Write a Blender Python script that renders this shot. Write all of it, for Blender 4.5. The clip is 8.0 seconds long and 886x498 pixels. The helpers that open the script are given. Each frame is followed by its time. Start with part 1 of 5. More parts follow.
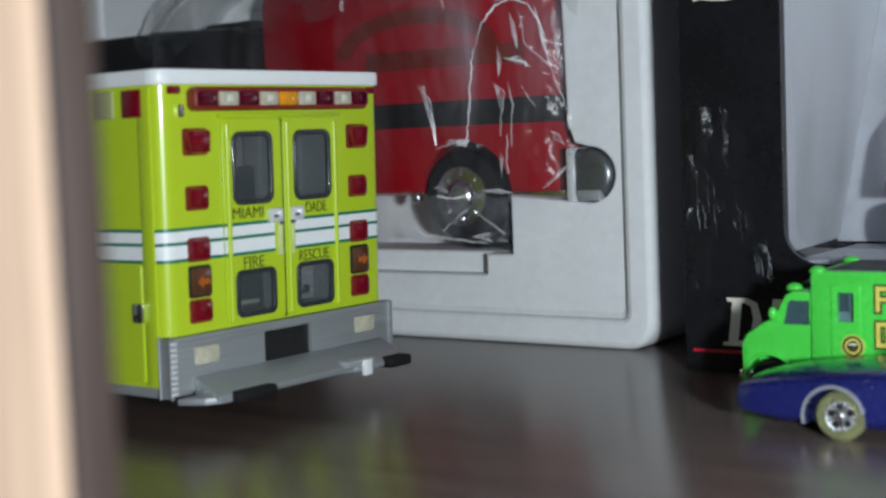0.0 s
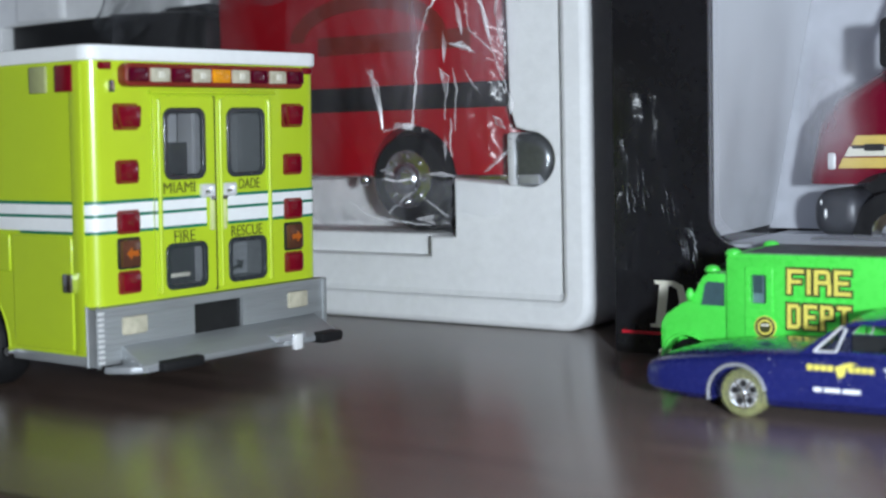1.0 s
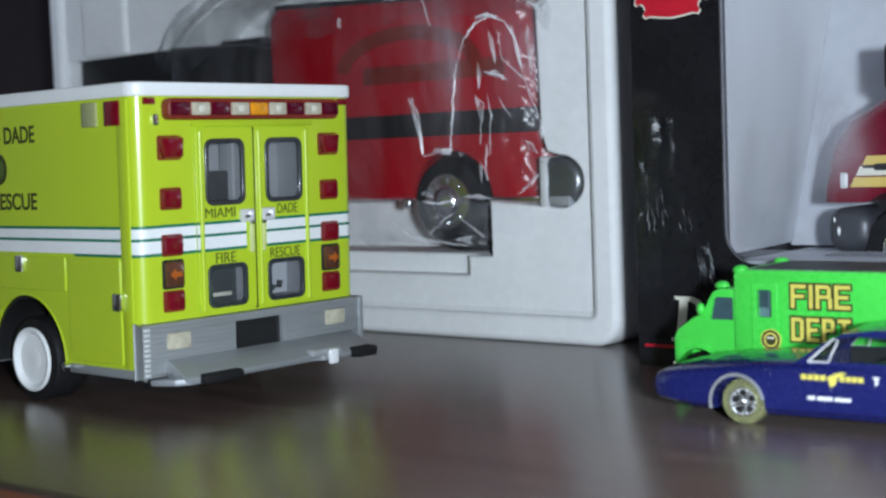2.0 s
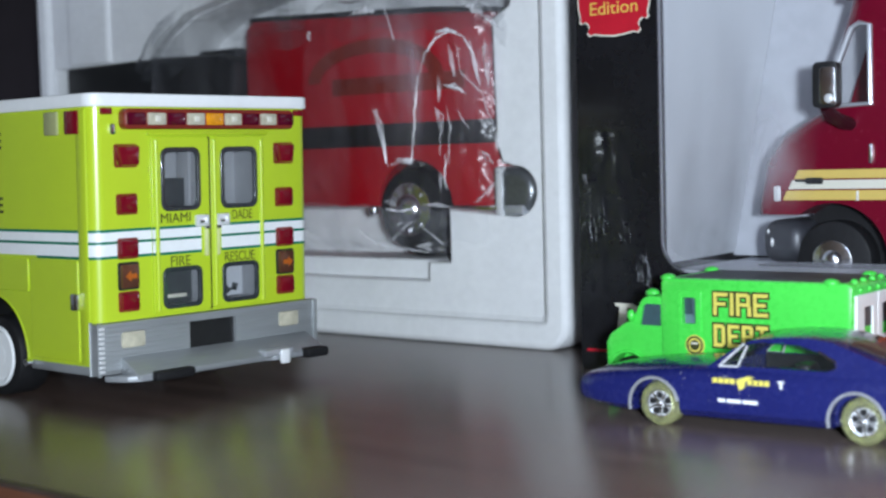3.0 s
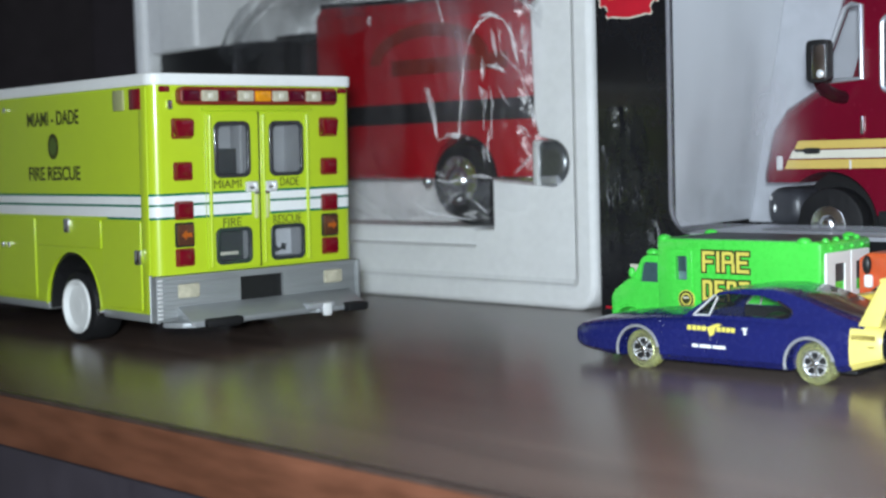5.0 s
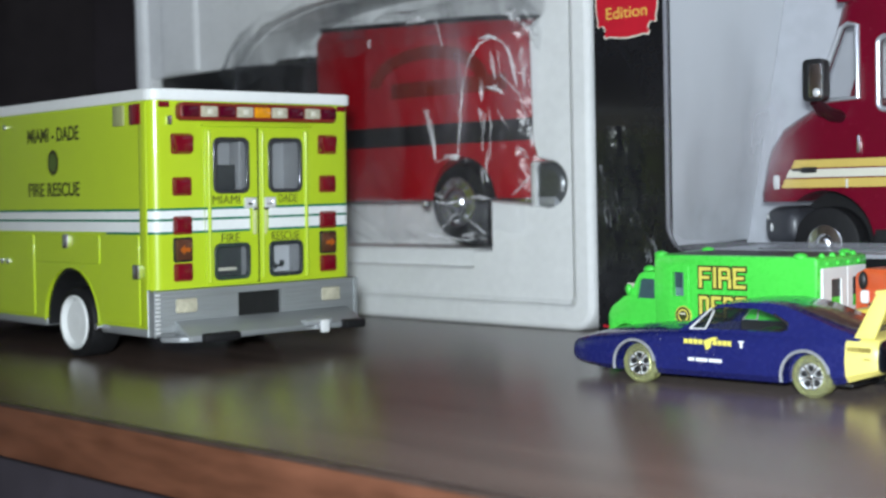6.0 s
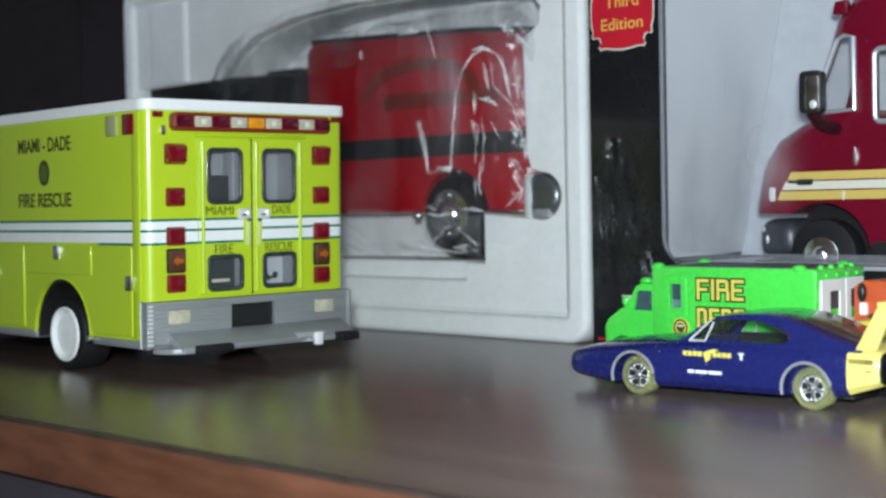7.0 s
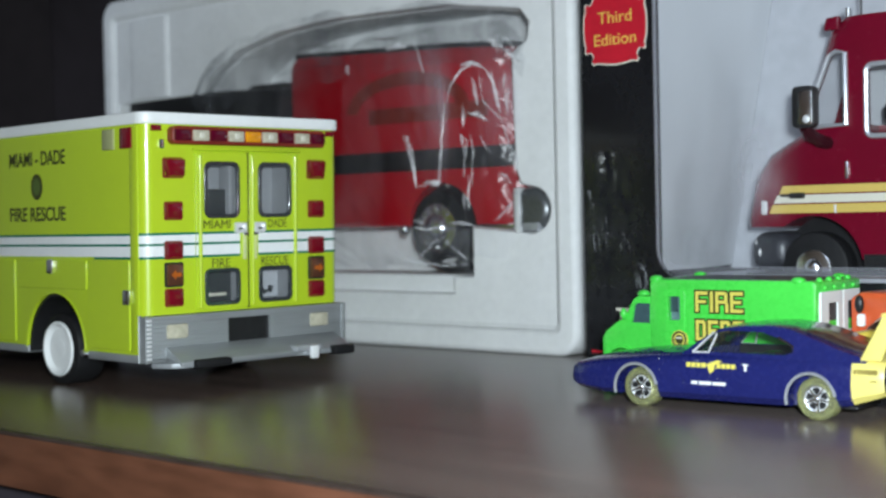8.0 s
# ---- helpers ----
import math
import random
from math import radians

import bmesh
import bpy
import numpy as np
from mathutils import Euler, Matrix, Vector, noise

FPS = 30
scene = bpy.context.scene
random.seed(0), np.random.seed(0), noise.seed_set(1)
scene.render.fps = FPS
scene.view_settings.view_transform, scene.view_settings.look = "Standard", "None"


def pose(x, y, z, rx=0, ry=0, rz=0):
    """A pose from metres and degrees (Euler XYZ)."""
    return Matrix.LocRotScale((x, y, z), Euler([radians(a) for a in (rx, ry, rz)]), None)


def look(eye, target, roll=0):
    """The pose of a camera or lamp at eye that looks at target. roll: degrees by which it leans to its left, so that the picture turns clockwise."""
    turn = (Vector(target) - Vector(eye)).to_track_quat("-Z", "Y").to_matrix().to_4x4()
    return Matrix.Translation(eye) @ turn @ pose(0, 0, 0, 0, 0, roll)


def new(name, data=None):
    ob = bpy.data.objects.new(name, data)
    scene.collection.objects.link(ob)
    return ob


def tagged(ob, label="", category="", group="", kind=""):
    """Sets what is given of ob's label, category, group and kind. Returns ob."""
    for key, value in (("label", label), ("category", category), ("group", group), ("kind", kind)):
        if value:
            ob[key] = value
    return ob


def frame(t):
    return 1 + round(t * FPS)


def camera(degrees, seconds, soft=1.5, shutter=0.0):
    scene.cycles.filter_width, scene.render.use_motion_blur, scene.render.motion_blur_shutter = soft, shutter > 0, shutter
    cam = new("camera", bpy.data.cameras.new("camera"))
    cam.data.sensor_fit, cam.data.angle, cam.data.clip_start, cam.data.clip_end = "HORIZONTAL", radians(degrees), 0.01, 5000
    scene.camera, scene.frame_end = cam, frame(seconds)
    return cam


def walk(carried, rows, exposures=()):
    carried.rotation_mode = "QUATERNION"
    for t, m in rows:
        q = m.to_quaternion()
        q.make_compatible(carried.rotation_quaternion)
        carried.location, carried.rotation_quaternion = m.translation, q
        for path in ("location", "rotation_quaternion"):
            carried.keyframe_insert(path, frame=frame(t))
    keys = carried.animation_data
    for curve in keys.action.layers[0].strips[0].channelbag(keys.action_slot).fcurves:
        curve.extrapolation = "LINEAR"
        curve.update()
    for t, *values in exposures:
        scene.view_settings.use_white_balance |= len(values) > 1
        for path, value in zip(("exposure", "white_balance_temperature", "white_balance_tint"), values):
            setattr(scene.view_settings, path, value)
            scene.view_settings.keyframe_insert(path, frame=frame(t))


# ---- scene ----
# lengths inside the builders are millimetres; part() turns them into metres
WALK = [
    (0, look((0.17908, -0.15139, 0.06292), (-0.02295, 0.13306, 0.03519), -2.35)),
    (0.2, look((0.18060, -0.15094, 0.06161), (-0.02340, 0.13204, 0.03323), -2.34)),
    (0.5, look((0.18699, -0.14948, 0.05897), (-0.01452, 0.13518, 0.02961), -1.96)),
    (0.7, look((0.19115, -0.14886, 0.05878), (-0.00862, 0.13697, 0.02899), -1.71)),
    (1, look((0.19666, -0.14822, 0.05916), (-0.00468, 0.13658, 0.02998), -1.40)),
    (1.2, look((0.20085, -0.15027, 0.05960), (-0.00446, 0.13170, 0.03061), -1.57)),
    (2.3, look((0.22729, -0.15724, 0.06086), (0.00557, 0.11258, 0.03768), -2.03)),
    (2.5, look((0.23158, -0.15804, 0.06144), (0.00811, 0.11030, 0.03793), -1.93)),
    (2.7, look((0.23612, -0.15765, 0.06111), (0.01399, 0.11193, 0.03914), -1.63)),
    (3, look((0.24508, -0.15697, 0.06067), (0.02368, 0.11322, 0.03882), -1.53)),
    (3.2, look((0.24739, -0.15658, 0.06072), (0.02937, 0.11644, 0.04005), -1.03)),
    (3.5, look((0.25244, -0.15774, 0.06030), (0.02859, 0.11087, 0.04486), -0.61)),
    (3.7, look((0.25733, -0.15882, 0.05974), (0.02980, 0.10678, 0.04633), -0.85)),
    (4, look((0.26799, -0.16049, 0.05898), (0.03771, 0.10266, 0.04413), -1.11)),
    (4.2, look((0.27522, -0.16243, 0.05792), (0.04304, 0.09902, 0.04266), -1.12)),
    (4.5, look((0.28342, -0.16405, 0.05675), (0.04716, 0.09345, 0.03744), -1.60)),
    (4.7, look((0.28864, -0.16517, 0.05651), (0.04426, 0.08401, 0.03035), -1.82)),
    (5.8, look((0.29710, -0.16777, 0.05146), (0.04980, 0.07935, 0.03488), -1.04)),
    (6, look((0.29519, -0.16699, 0.04966), (0.04904, 0.08137, 0.03462), -1.30)),
    (6.2, look((0.29175, -0.16503, 0.04883), (0.05209, 0.08976, 0.03669), -1.13)),
    (6.5, look((0.28908, -0.16492, 0.04947), (0.04881, 0.08936, 0.03894), -1.05)),
    (6.7, look((0.28884, -0.16584, 0.04933), (0.04960, 0.08939, 0.03825), -1.07)),
    (7, look((0.29053, -0.16805, 0.04877), (0.04768, 0.08373, 0.03730), -1.17)),
    (7.5, look((0.28936, -0.16861, 0.04980), (0.04396, 0.08069, 0.03880), -1.27)),
    (8, look((0.28245, -0.17807, 0.04853), (0.04810, 0.08177, 0.04066), -1.22)),
]
cam = camera(35.237, 8.0, soft=2.4, shutter=0.35)
# a small lens close to its subject: about 3 mm of aperture, focused on the toys in front
cam.data.dof.use_dof, cam.data.dof.focus_distance, cam.data.dof.aperture_fstop = True, 0.37, 19.0
walk(cam, WALK, exposures=[(0, 0.0, 6300, 10), (0.5, 0.1, 6030, 15), (1.0, 0.47, 6200, 12), (2.5, 0.25, 5980, 11), (3.5, 0.6, 6150, 14), (4.0, 0.2, 6450, 9), (4.5, 0.32, 6250, 9),
                            (6.0, 0.45, 6350, 9), (6.5, 0.44, 6350, 8), (7.5, 0.32, 6300, 6), (8, 0.32, 6300, 7)])

# ---------------------------------------------------------------- light
world = bpy.data.worlds.new("room_light")
scene.world = world
world.use_nodes = True
world.node_tree.nodes["Background"].inputs[0].default_value = (0.52, 0.57, 0.72, 1)
world.node_tree.nodes["Background"].inputs[1].default_value = 0.72

# the small white torch beside the lens, the only strong light in the cabinet
torch = bpy.data.lights.new("torch", "POINT")
torch.energy, torch.shadow_soft_size, torch.color = 6.6, 0.013, (0.87, 0.955, 1.0)
new("torch", torch).location = (0.312, -0.194, 0.072)

# unseen fill lamp added behind the camera, in an invented wall opening
fill_lamp = bpy.data.lights.new("room_fill", "AREA")
fill_lamp.shape, fill_lamp.size, fill_lamp.size_y = "RECTANGLE", 1.6, 1.25
fill_lamp.energy, fill_lamp.color = 12.0, (0.72, 0.82, 1.0)
new("room_fill", fill_lamp).matrix_world = look((0.3, -2.25, 1.12), (0.3, 0.0, 1.12))


# ---------------------------------------------------------------- materials
def mat(name, col, rough=0.4, metal=0.0, var=0.12, scale=60.0, bump=0.0, bscale=400.0, coat=0.0, trans=0.0, alpha=1.0, col2=None, stretch=(1, 1, 1), ior=1.45, spec=0.5, rvar=0.08):
    """A procedural surface: two scales of noise in colour and roughness, and a fine relief."""
    m = bpy.data.materials.new(name)
    m.use_nodes = True
    nt, b = m.node_tree, m.node_tree.nodes["Principled BSDF"]
    co = nt.nodes.new("ShaderNodeTexCoord")
    mp = nt.nodes.new("ShaderNodeMapping")
    mp.inputs["Scale"].default_value = stretch
    nt.links.new(co.outputs["Object"], mp.inputs[0])

    def noise_node(s, detail=4.0):
        n = nt.nodes.new("ShaderNodeTexNoise")
        n.inputs["Scale"].default_value, n.inputs["Detail"].default_value = s, detail
        nt.links.new(mp.outputs[0], n.inputs["Vector"])
        return n

    a, c = noise_node(scale), noise_node(scale * 9, 6)
    mix = nt.nodes.new("ShaderNodeMix")
    mix.data_type = "FLOAT"
    mix.inputs[0].default_value = 0.4
    nt.links.new(a.outputs[0], mix.inputs[2])
    nt.links.new(c.outputs[0], mix.inputs[3])
    ramp = nt.nodes.new("ShaderNodeValToRGB")
    c2 = col2 or tuple(v * (1 + var) for v in col)
    ramp.color_ramp.elements[0].position, ramp.color_ramp.elements[1].position = 0.32, 0.68
    ramp.color_ramp.elements[0].color = (*[v * (1 - var) for v in col], 1)
    ramp.color_ramp.elements[1].color = (*c2, 1)
    nt.links.new(mix.outputs[0], ramp.inputs[0])
    nt.links.new(ramp.outputs[0], b.inputs["Base Color"])
    rr = nt.nodes.new("ShaderNodeMapRange")
    rr.inputs["To Min"].default_value, rr.inputs["To Max"].default_value = max(0.02, rough - rvar), rough + rvar
    nt.links.new(c.outputs[0], rr.inputs[0])
    nt.links.new(rr.outputs[0], b.inputs["Roughness"])
    b.inputs["Metallic"].default_value, b.inputs["IOR"].default_value = metal, ior
    b.inputs["Coat Weight"].default_value, b.inputs["Coat Roughness"].default_value = coat, 0.08
    b.inputs["Transmission Weight"].default_value, b.inputs["Alpha"].default_value = trans, alpha
    b.inputs["Specular IOR Level"].default_value = spec
    if bump:
        bn, bp = noise_node(bscale, 8), nt.nodes.new("ShaderNodeBump")
        bp.inputs["Strength"].default_value, bp.inputs["Distance"].default_value = bump, 0.0006
        nt.links.new(bn.outputs[0], bp.inputs["Height"])
        nt.links.new(bp.outputs[0], b.inputs["Normal"])
    return m


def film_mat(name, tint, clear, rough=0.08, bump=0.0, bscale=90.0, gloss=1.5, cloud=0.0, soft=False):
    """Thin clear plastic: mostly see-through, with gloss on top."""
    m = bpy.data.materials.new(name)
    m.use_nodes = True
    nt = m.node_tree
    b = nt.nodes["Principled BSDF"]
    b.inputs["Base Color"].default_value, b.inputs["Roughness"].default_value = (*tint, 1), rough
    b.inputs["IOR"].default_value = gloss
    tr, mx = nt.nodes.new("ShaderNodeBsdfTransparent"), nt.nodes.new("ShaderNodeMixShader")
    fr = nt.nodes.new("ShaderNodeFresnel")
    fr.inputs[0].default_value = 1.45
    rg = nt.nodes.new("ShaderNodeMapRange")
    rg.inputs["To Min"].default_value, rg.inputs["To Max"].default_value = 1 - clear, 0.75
    nt.links.new(fr.outputs[0], rg.inputs[0])
    share = rg.outputs[0]
    if soft:
        # the film thins out towards its rim
        gc, sp = nt.nodes.new("ShaderNodeTexCoord"), nt.nodes.new("ShaderNodeSeparateXYZ")
        nt.links.new(gc.outputs["Generated"], sp.inputs[0])
        for axis in (0, 2):
            pp, ml = nt.nodes.new("ShaderNodeMath"), nt.nodes.new("ShaderNodeMath")
            pp.operation, pp.inputs[1].default_value, ml.operation = "PINGPONG", 0.5, "MULTIPLY"
            sm = nt.nodes.new("ShaderNodeMapRange")
            sm.interpolation_type = "SMOOTHSTEP"
            sm.inputs["From Max"].default_value = 0.42
            nt.links.new(sp.outputs[axis], pp.inputs[0])
            nt.links.new(pp.outputs[0], sm.inputs[0])
            nt.links.new(share, ml.inputs[0])
            nt.links.new(sm.outputs[0], ml.inputs[1])
            share = ml.outputs[0]
        nt.links.new(share, mx.inputs[0])
    if cloud:
        # the film is milkier in patches drawn out along z
        cn, cm, cc = nt.nodes.new("ShaderNodeTexNoise"), nt.nodes.new("ShaderNodeMapping"), nt.nodes.new("ShaderNodeTexCoord")
        cm.inputs["Scale"].default_value = (1, 1, 0.35)
        cn.inputs["Scale"].default_value, cn.inputs["Detail"].default_value, cn.inputs["Distortion"].default_value = cloud, 5, 0.6
        cr, mu = nt.nodes.new("ShaderNodeMapRange"), nt.nodes.new("ShaderNodeMath")
        cr.inputs["From Min"].default_value, cr.inputs["From Max"].default_value, cr.inputs["To Min"].default_value, cr.inputs["To Max"].default_value = 0.38, 0.66, 0.05, 1.9
        mu.operation, mu.use_clamp = "MULTIPLY", True
        nt.links.new(cc.outputs["Object"], cm.inputs[0])
        nt.links.new(cm.outputs[0], cn.inputs["Vector"])
        nt.links.new(cn.outputs[0], cr.inputs[0])
        nt.links.new(cr.outputs[0], mu.inputs[0])
        nt.links.new(share, mu.inputs[1])
        nt.links.new(mu.outputs[0], mx.inputs[0])
    if not cloud and not soft:
        nt.links.new(share, mx.inputs[0])
    nt.links.new(tr.outputs[0], mx.inputs[1])
    nt.links.new(b.outputs[0], mx.inputs[2])
    nt.links.new(mx.outputs[0], nt.nodes["Material Output"].inputs[0])
    if bump:
        n, bp, co = nt.nodes.new("ShaderNodeTexNoise"), nt.nodes.new("ShaderNodeBump"), nt.nodes.new("ShaderNodeTexCoord")
        n.inputs["Scale"].default_value, n.inputs["Detail"].default_value, n.inputs["Distortion"].default_value = bscale, 3, 1.2
        bp.inputs["Strength"].default_value, bp.inputs["Distance"].default_value = bump, 0.002
        nt.links.new(co.outputs["Object"], n.inputs[0])
        nt.links.new(n.outputs[0], bp.inputs["Height"])
        nt.links.new(bp.outputs[0], b.inputs["Normal"])
    return m


YELLOW = mat("lime_yellow_enamel", (0.47, 0.62, 0.022), 0.3, var=0.03, coat=0.3, scale=20, rvar=0.03)
WHITE = mat("white_enamel", (0.84, 0.86, 0.86), 0.35, var=0.05)
GREEN_LINE = mat("dark_green_print", (0.0, 0.16, 0.09), 0.4)
PRINT = mat("dark_olive_print", (0.045, 0.05, 0.012), 0.5)
RED_LENS = mat("red_lens", (0.17, 0.003, 0.012), 0.18, coat=0.6, var=0.2, scale=300)
DEEP_RED = mat("deep_red_lens", (0.085, 0.001, 0.014), 0.18, coat=0.6, var=0.25, scale=300)
CLEAR_LENS = mat("clear_lens", (0.5, 0.47, 0.36), 0.2, coat=0.5, var=0.25, scale=500)
AMBER_LENS = mat("amber_lens", (0.75, 0.3, 0.01), 0.2, coat=0.5, var=0.25, scale=500)
DARK_AMBER = mat("dark_amber_lens", (0.09, 0.035, 0.02), 0.2, coat=0.5, var=0.4, scale=300)
WING_GREY = mat("grey_plated_plastic", (0.2, 0.21, 0.22), 0.32, metal=0.7, var=0.2)
SILVER = mat("silver_paint", (0.38, 0.4, 0.41), 0.42, metal=0.5, var=0.12, scale=80, bump=0.25, bscale=700, stretch=(1, 0.15, 4))
STEP = mat("dull_silver_step", (0.3, 0.315, 0.33), 0.5, metal=0.4, var=0.2, scale=80, bump=0.3, bscale=600)
CHROME = mat("chrome", (0.85, 0.86, 0.88), 0.2, metal=1.0, var=0.05)
BLACK = mat("black_plastic", (0.016, 0.016, 0.017), 0.4, var=0.3)
GUNMETAL = mat("dark_plated_plastic", (0.04, 0.042, 0.05), 0.38, metal=0.2, var=0.4)
GLASS_BLUE = mat("blue_grey_window", (0.05, 0.09, 0.105), 0.12, coat=0.5, var=0.3)
PALE_PANE = mat("pale_blue_window", (0.13, 0.22, 0.24), 0.15, coat=0.5, var=0.3)
PALE_LAMP = mat("pale_yellow_lamp", (0.34, 0.36, 0.17), 0.25, var=0.1)
RUBBER = mat("tyre_rubber", (0.01, 0.01, 0.011), 0.6, var=0.3, bump=0.3, spec=0.3)
GLASS_GREY = mat("smoky_window", (0.2, 0.21, 0.22), 0.12, var=0.25, scale=120, coat=0.5)
DARK_GASKET = mat("window_gasket", (0.03, 0.035, 0.04), 0.25, coat=1.0, bump=0.3, bscale=500)
SHELF = mat("dark_laminate", (0.125, 0.081, 0.064), 0.26, var=0.4, scale=60, stretch=(0.05, 1.6, 1), bump=0.005, bscale=160, ior=2.8, rvar=0.03)
# the laminate's fine brushing draws reflections out from front to back
brushed, brush = SHELF.node_tree.nodes["Principled BSDF"], SHELF.node_tree.nodes.new("ShaderNodeCombineXYZ")
brush.inputs[0].default_value, brush.inputs[1].default_value = -0.5, 0.87
brushed.inputs["Anisotropic"].default_value = 0.78
SHELF.node_tree.links.new(brush.outputs[0], brushed.inputs["Tangent"])
SHELF_EDGE = mat("red_brown_edge_veneer", (0.12, 0.048, 0.027), 0.36, var=0.55, scale=22, stretch=(0.35, 1, 1.5), bump=0.1, bscale=150, coat=0.3, rvar=0.12)
CABINET = mat("dark_cabinet_board", (0.028, 0.022, 0.024), 0.6, var=0.3, scale=12)
ROOM_FLOOR = mat("worn_floor_boards", (0.16, 0.11, 0.08), 0.5, var=0.3, scale=6, stretch=(0.3, 3, 1))
ROOM_WALL = mat("pale_wall_paint", (0.66, 0.66, 0.64), 0.7, var=0.04, scale=5, bump=0.1, bscale=60)
LOWER_PANEL = mat("dark_purple_grey_panel", (0.042, 0.036, 0.046), 0.5, var=0.25, scale=15)
DOOR_WOOD = mat("pale_door_wood", (0.58, 0.4, 0.28), 0.5, var=0.35, scale=45, stretch=(4, 4, 0.1))
DOOR_EDGE = mat("dark_door_edge", (0.05, 0.034, 0.028), 0.5, var=0.4, scale=30, stretch=(3, 3, 0.15))
FOAM = mat("white_foam", (0.85, 0.86, 0.865), 0.75, var=0.06, scale=40, bump=0.35, bscale=420)
CARD_BLACK = mat("black_gloss_card", (0.011, 0.011, 0.013), 0.22, var=0.3, bump=0.06, bscale=60, coat=0.2, spec=0.35)
TRAY = mat("grey_white_card", (0.56, 0.58, 0.62), 0.5, var=0.03, scale=8, rvar=0.03)
TRAY_BACK = mat("clouded_grey_card", (0.45, 0.465, 0.505), 0.5, var=0.12, scale=22, rvar=0.05)
RED_PAINT = mat("fire_red_paint", (0.37, 0.006, 0.014), 0.3, coat=0.3, var=0.1)
DARK_RED = mat("brown_red_print", (0.19, 0.022, 0.013), 0.4, var=0.25)
MAROON = mat("maroon_paint", (0.145, 0.0008, 0.015), 0.25, coat=0.5, var=0.1)
MAROON_DARK = mat("dark_maroon_plastic", (0.03, 0.002, 0.006), 0.35, var=0.2)
CREAM = mat("cream_stripe", (0.68, 0.66, 0.56), 0.4, var=0.04)
GOLD = mat("pale_gold_stripe", (0.62, 0.46, 0.12), 0.4, var=0.06)
BADGE_RED = mat("badge_red_print", (0.5, 0.012, 0.028), 0.4)
BADGE_YELLOW = mat("badge_yellow_print", (0.72, 0.48, 0.09), 0.4)
NEON = mat("neon_green_plastic", (0.085, 0.7, 0.075), 0.28, var=0.08, coat=0.4, bump=0.03, bscale=220)
SIGN_YELLOW = mat("yellow_print", (0.75, 0.66, 0.12), 0.45)
NAVY = mat("navy_blue_paint", (0.012, 0.016, 0.115), 0.27, coat=0.6, var=0.1)
CLEAR_TYRE = mat("clear_yellow_tyre", (0.93, 0.96, 0.5), 0.12, trans=0.85, var=0.1)
WING_YELLOW = mat("wing_yellow_paint", (0.8, 0.69, 0.19), 0.3, var=0.04)
ORANGE = mat("orange_paint", (0.62, 0.1, 0.03), 0.3, coat=0.3)
BLISTER = film_mat("blister_plastic", (0.03, 0.03, 0.035), 0.975, 0.08, 0.12, 60)
CLEAR_TRAY = film_mat("clear_tray_plastic", (0.42, 0.42, 0.46), 0.7, 0.4, 0.25, 40, cloud=30, soft=True)
SILL_FILM = film_mat("milky_tray_rim", (0.22, 0.225, 0.245), 0.58, 0.25, 0.2, 50, cloud=50, soft=True)
BLISTER_EDGE = film_mat("blister_rim", (0.46, 0.46, 0.52), 0.76, 0.15, 0.2, 60)
CELLO = film_mat("cellophane", (0.035, 0.036, 0.042), 0.95, 0.24, 0.35, 90, 1.6, cloud=60)
FOLD = film_mat("hazy_film", (0.5, 0.46, 0.52), 0.72, 0.3, 0.4, 50, cloud=55, soft=True)
# near-white film tints that paint the highlights on creases and facets
CREASE_SHINE = film_mat("white_crease_shine", (0.95, 0.95, 0.97), 0.34, 0.22, cloud=120)
FAINT = film_mat("faint_crease_shine", (0.9, 0.9, 0.93), 0.82, 0.22)
SHEEN = film_mat("white_film_sheen", (0.9, 0.9, 0.93), 0.68, 0.2, cloud=160)
TOP_FILM = film_mat("grey_bunched_film", (0.12, 0.127, 0.14), 0.8, 0.2, 0.35, 40, 1.6, cloud=45)
HEM_FILM = film_mat("milky_bag_film", (0.4, 0.41, 0.44), 0.88, 0.2, 0.35, 60, 1.5, cloud=70)
# pale tint that paints the cellophane's glints
GLINT = film_mat("cellophane_glint", (0.7, 0.72, 0.76), 0.9, 0.18, 0.4, 300, cloud=200)
BRIGHT_TRIM = mat("bright_serrated_trim", (0.78, 0.79, 0.8), 0.3, metal=0.3)
BRIGHT_CLIP = mat("bright_polished_plate", (0.92, 0.93, 0.94), 0.3, metal=0.2, var=0.03)
BAG = film_mat("bag_film", (0.3, 0.3, 0.33), 0.94, 0.24, 0.35, 55, 2.2, cloud=40)
LATCH = mat("pale_clear_plastic", (0.62, 0.68, 0.3), 0.2, coat=0.6, var=0.15, scale=200)
WINDOW_CLEAR = film_mat("clear_window", (0.06, 0.07, 0.07), 0.95, 0.05)
LINER = mat("grey_interior", (0.33, 0.34, 0.36), 0.5, var=0.15)
LINER_DARK = mat("dark_interior", (0.05, 0.055, 0.06), 0.5, var=0.3)

PRINT_FADED = mat("faded_olive_print", (0.085, 0.092, 0.016), 0.5)
PRINT_GREEN = mat("olive_green_print", (0.09, 0.14, 0.03), 0.5)
ARROW = mat("dull_orange_print", (0.42, 0.1, 0.01), 0.35)
GLASS_BROWN = mat("brown_rear_glass", (0.045, 0.03, 0.026), 0.3, coat=0.6, var=0.3)
SILVER_TRIM = mat("silver_trim", (0.6, 0.62, 0.66), 0.34, metal=0.6)
PRINT_SOFT = mat("faded_brown_print", (0.3, 0.24, 0.06), 0.5)
PINK_CHROME = mat("pink_chrome", (0.9, 0.25, 0.35), 0.12, metal=1.0)
BROWN_ROOF = mat("dark_brown_roof", (0.05, 0.028, 0.02), 0.3, coat=0.4)
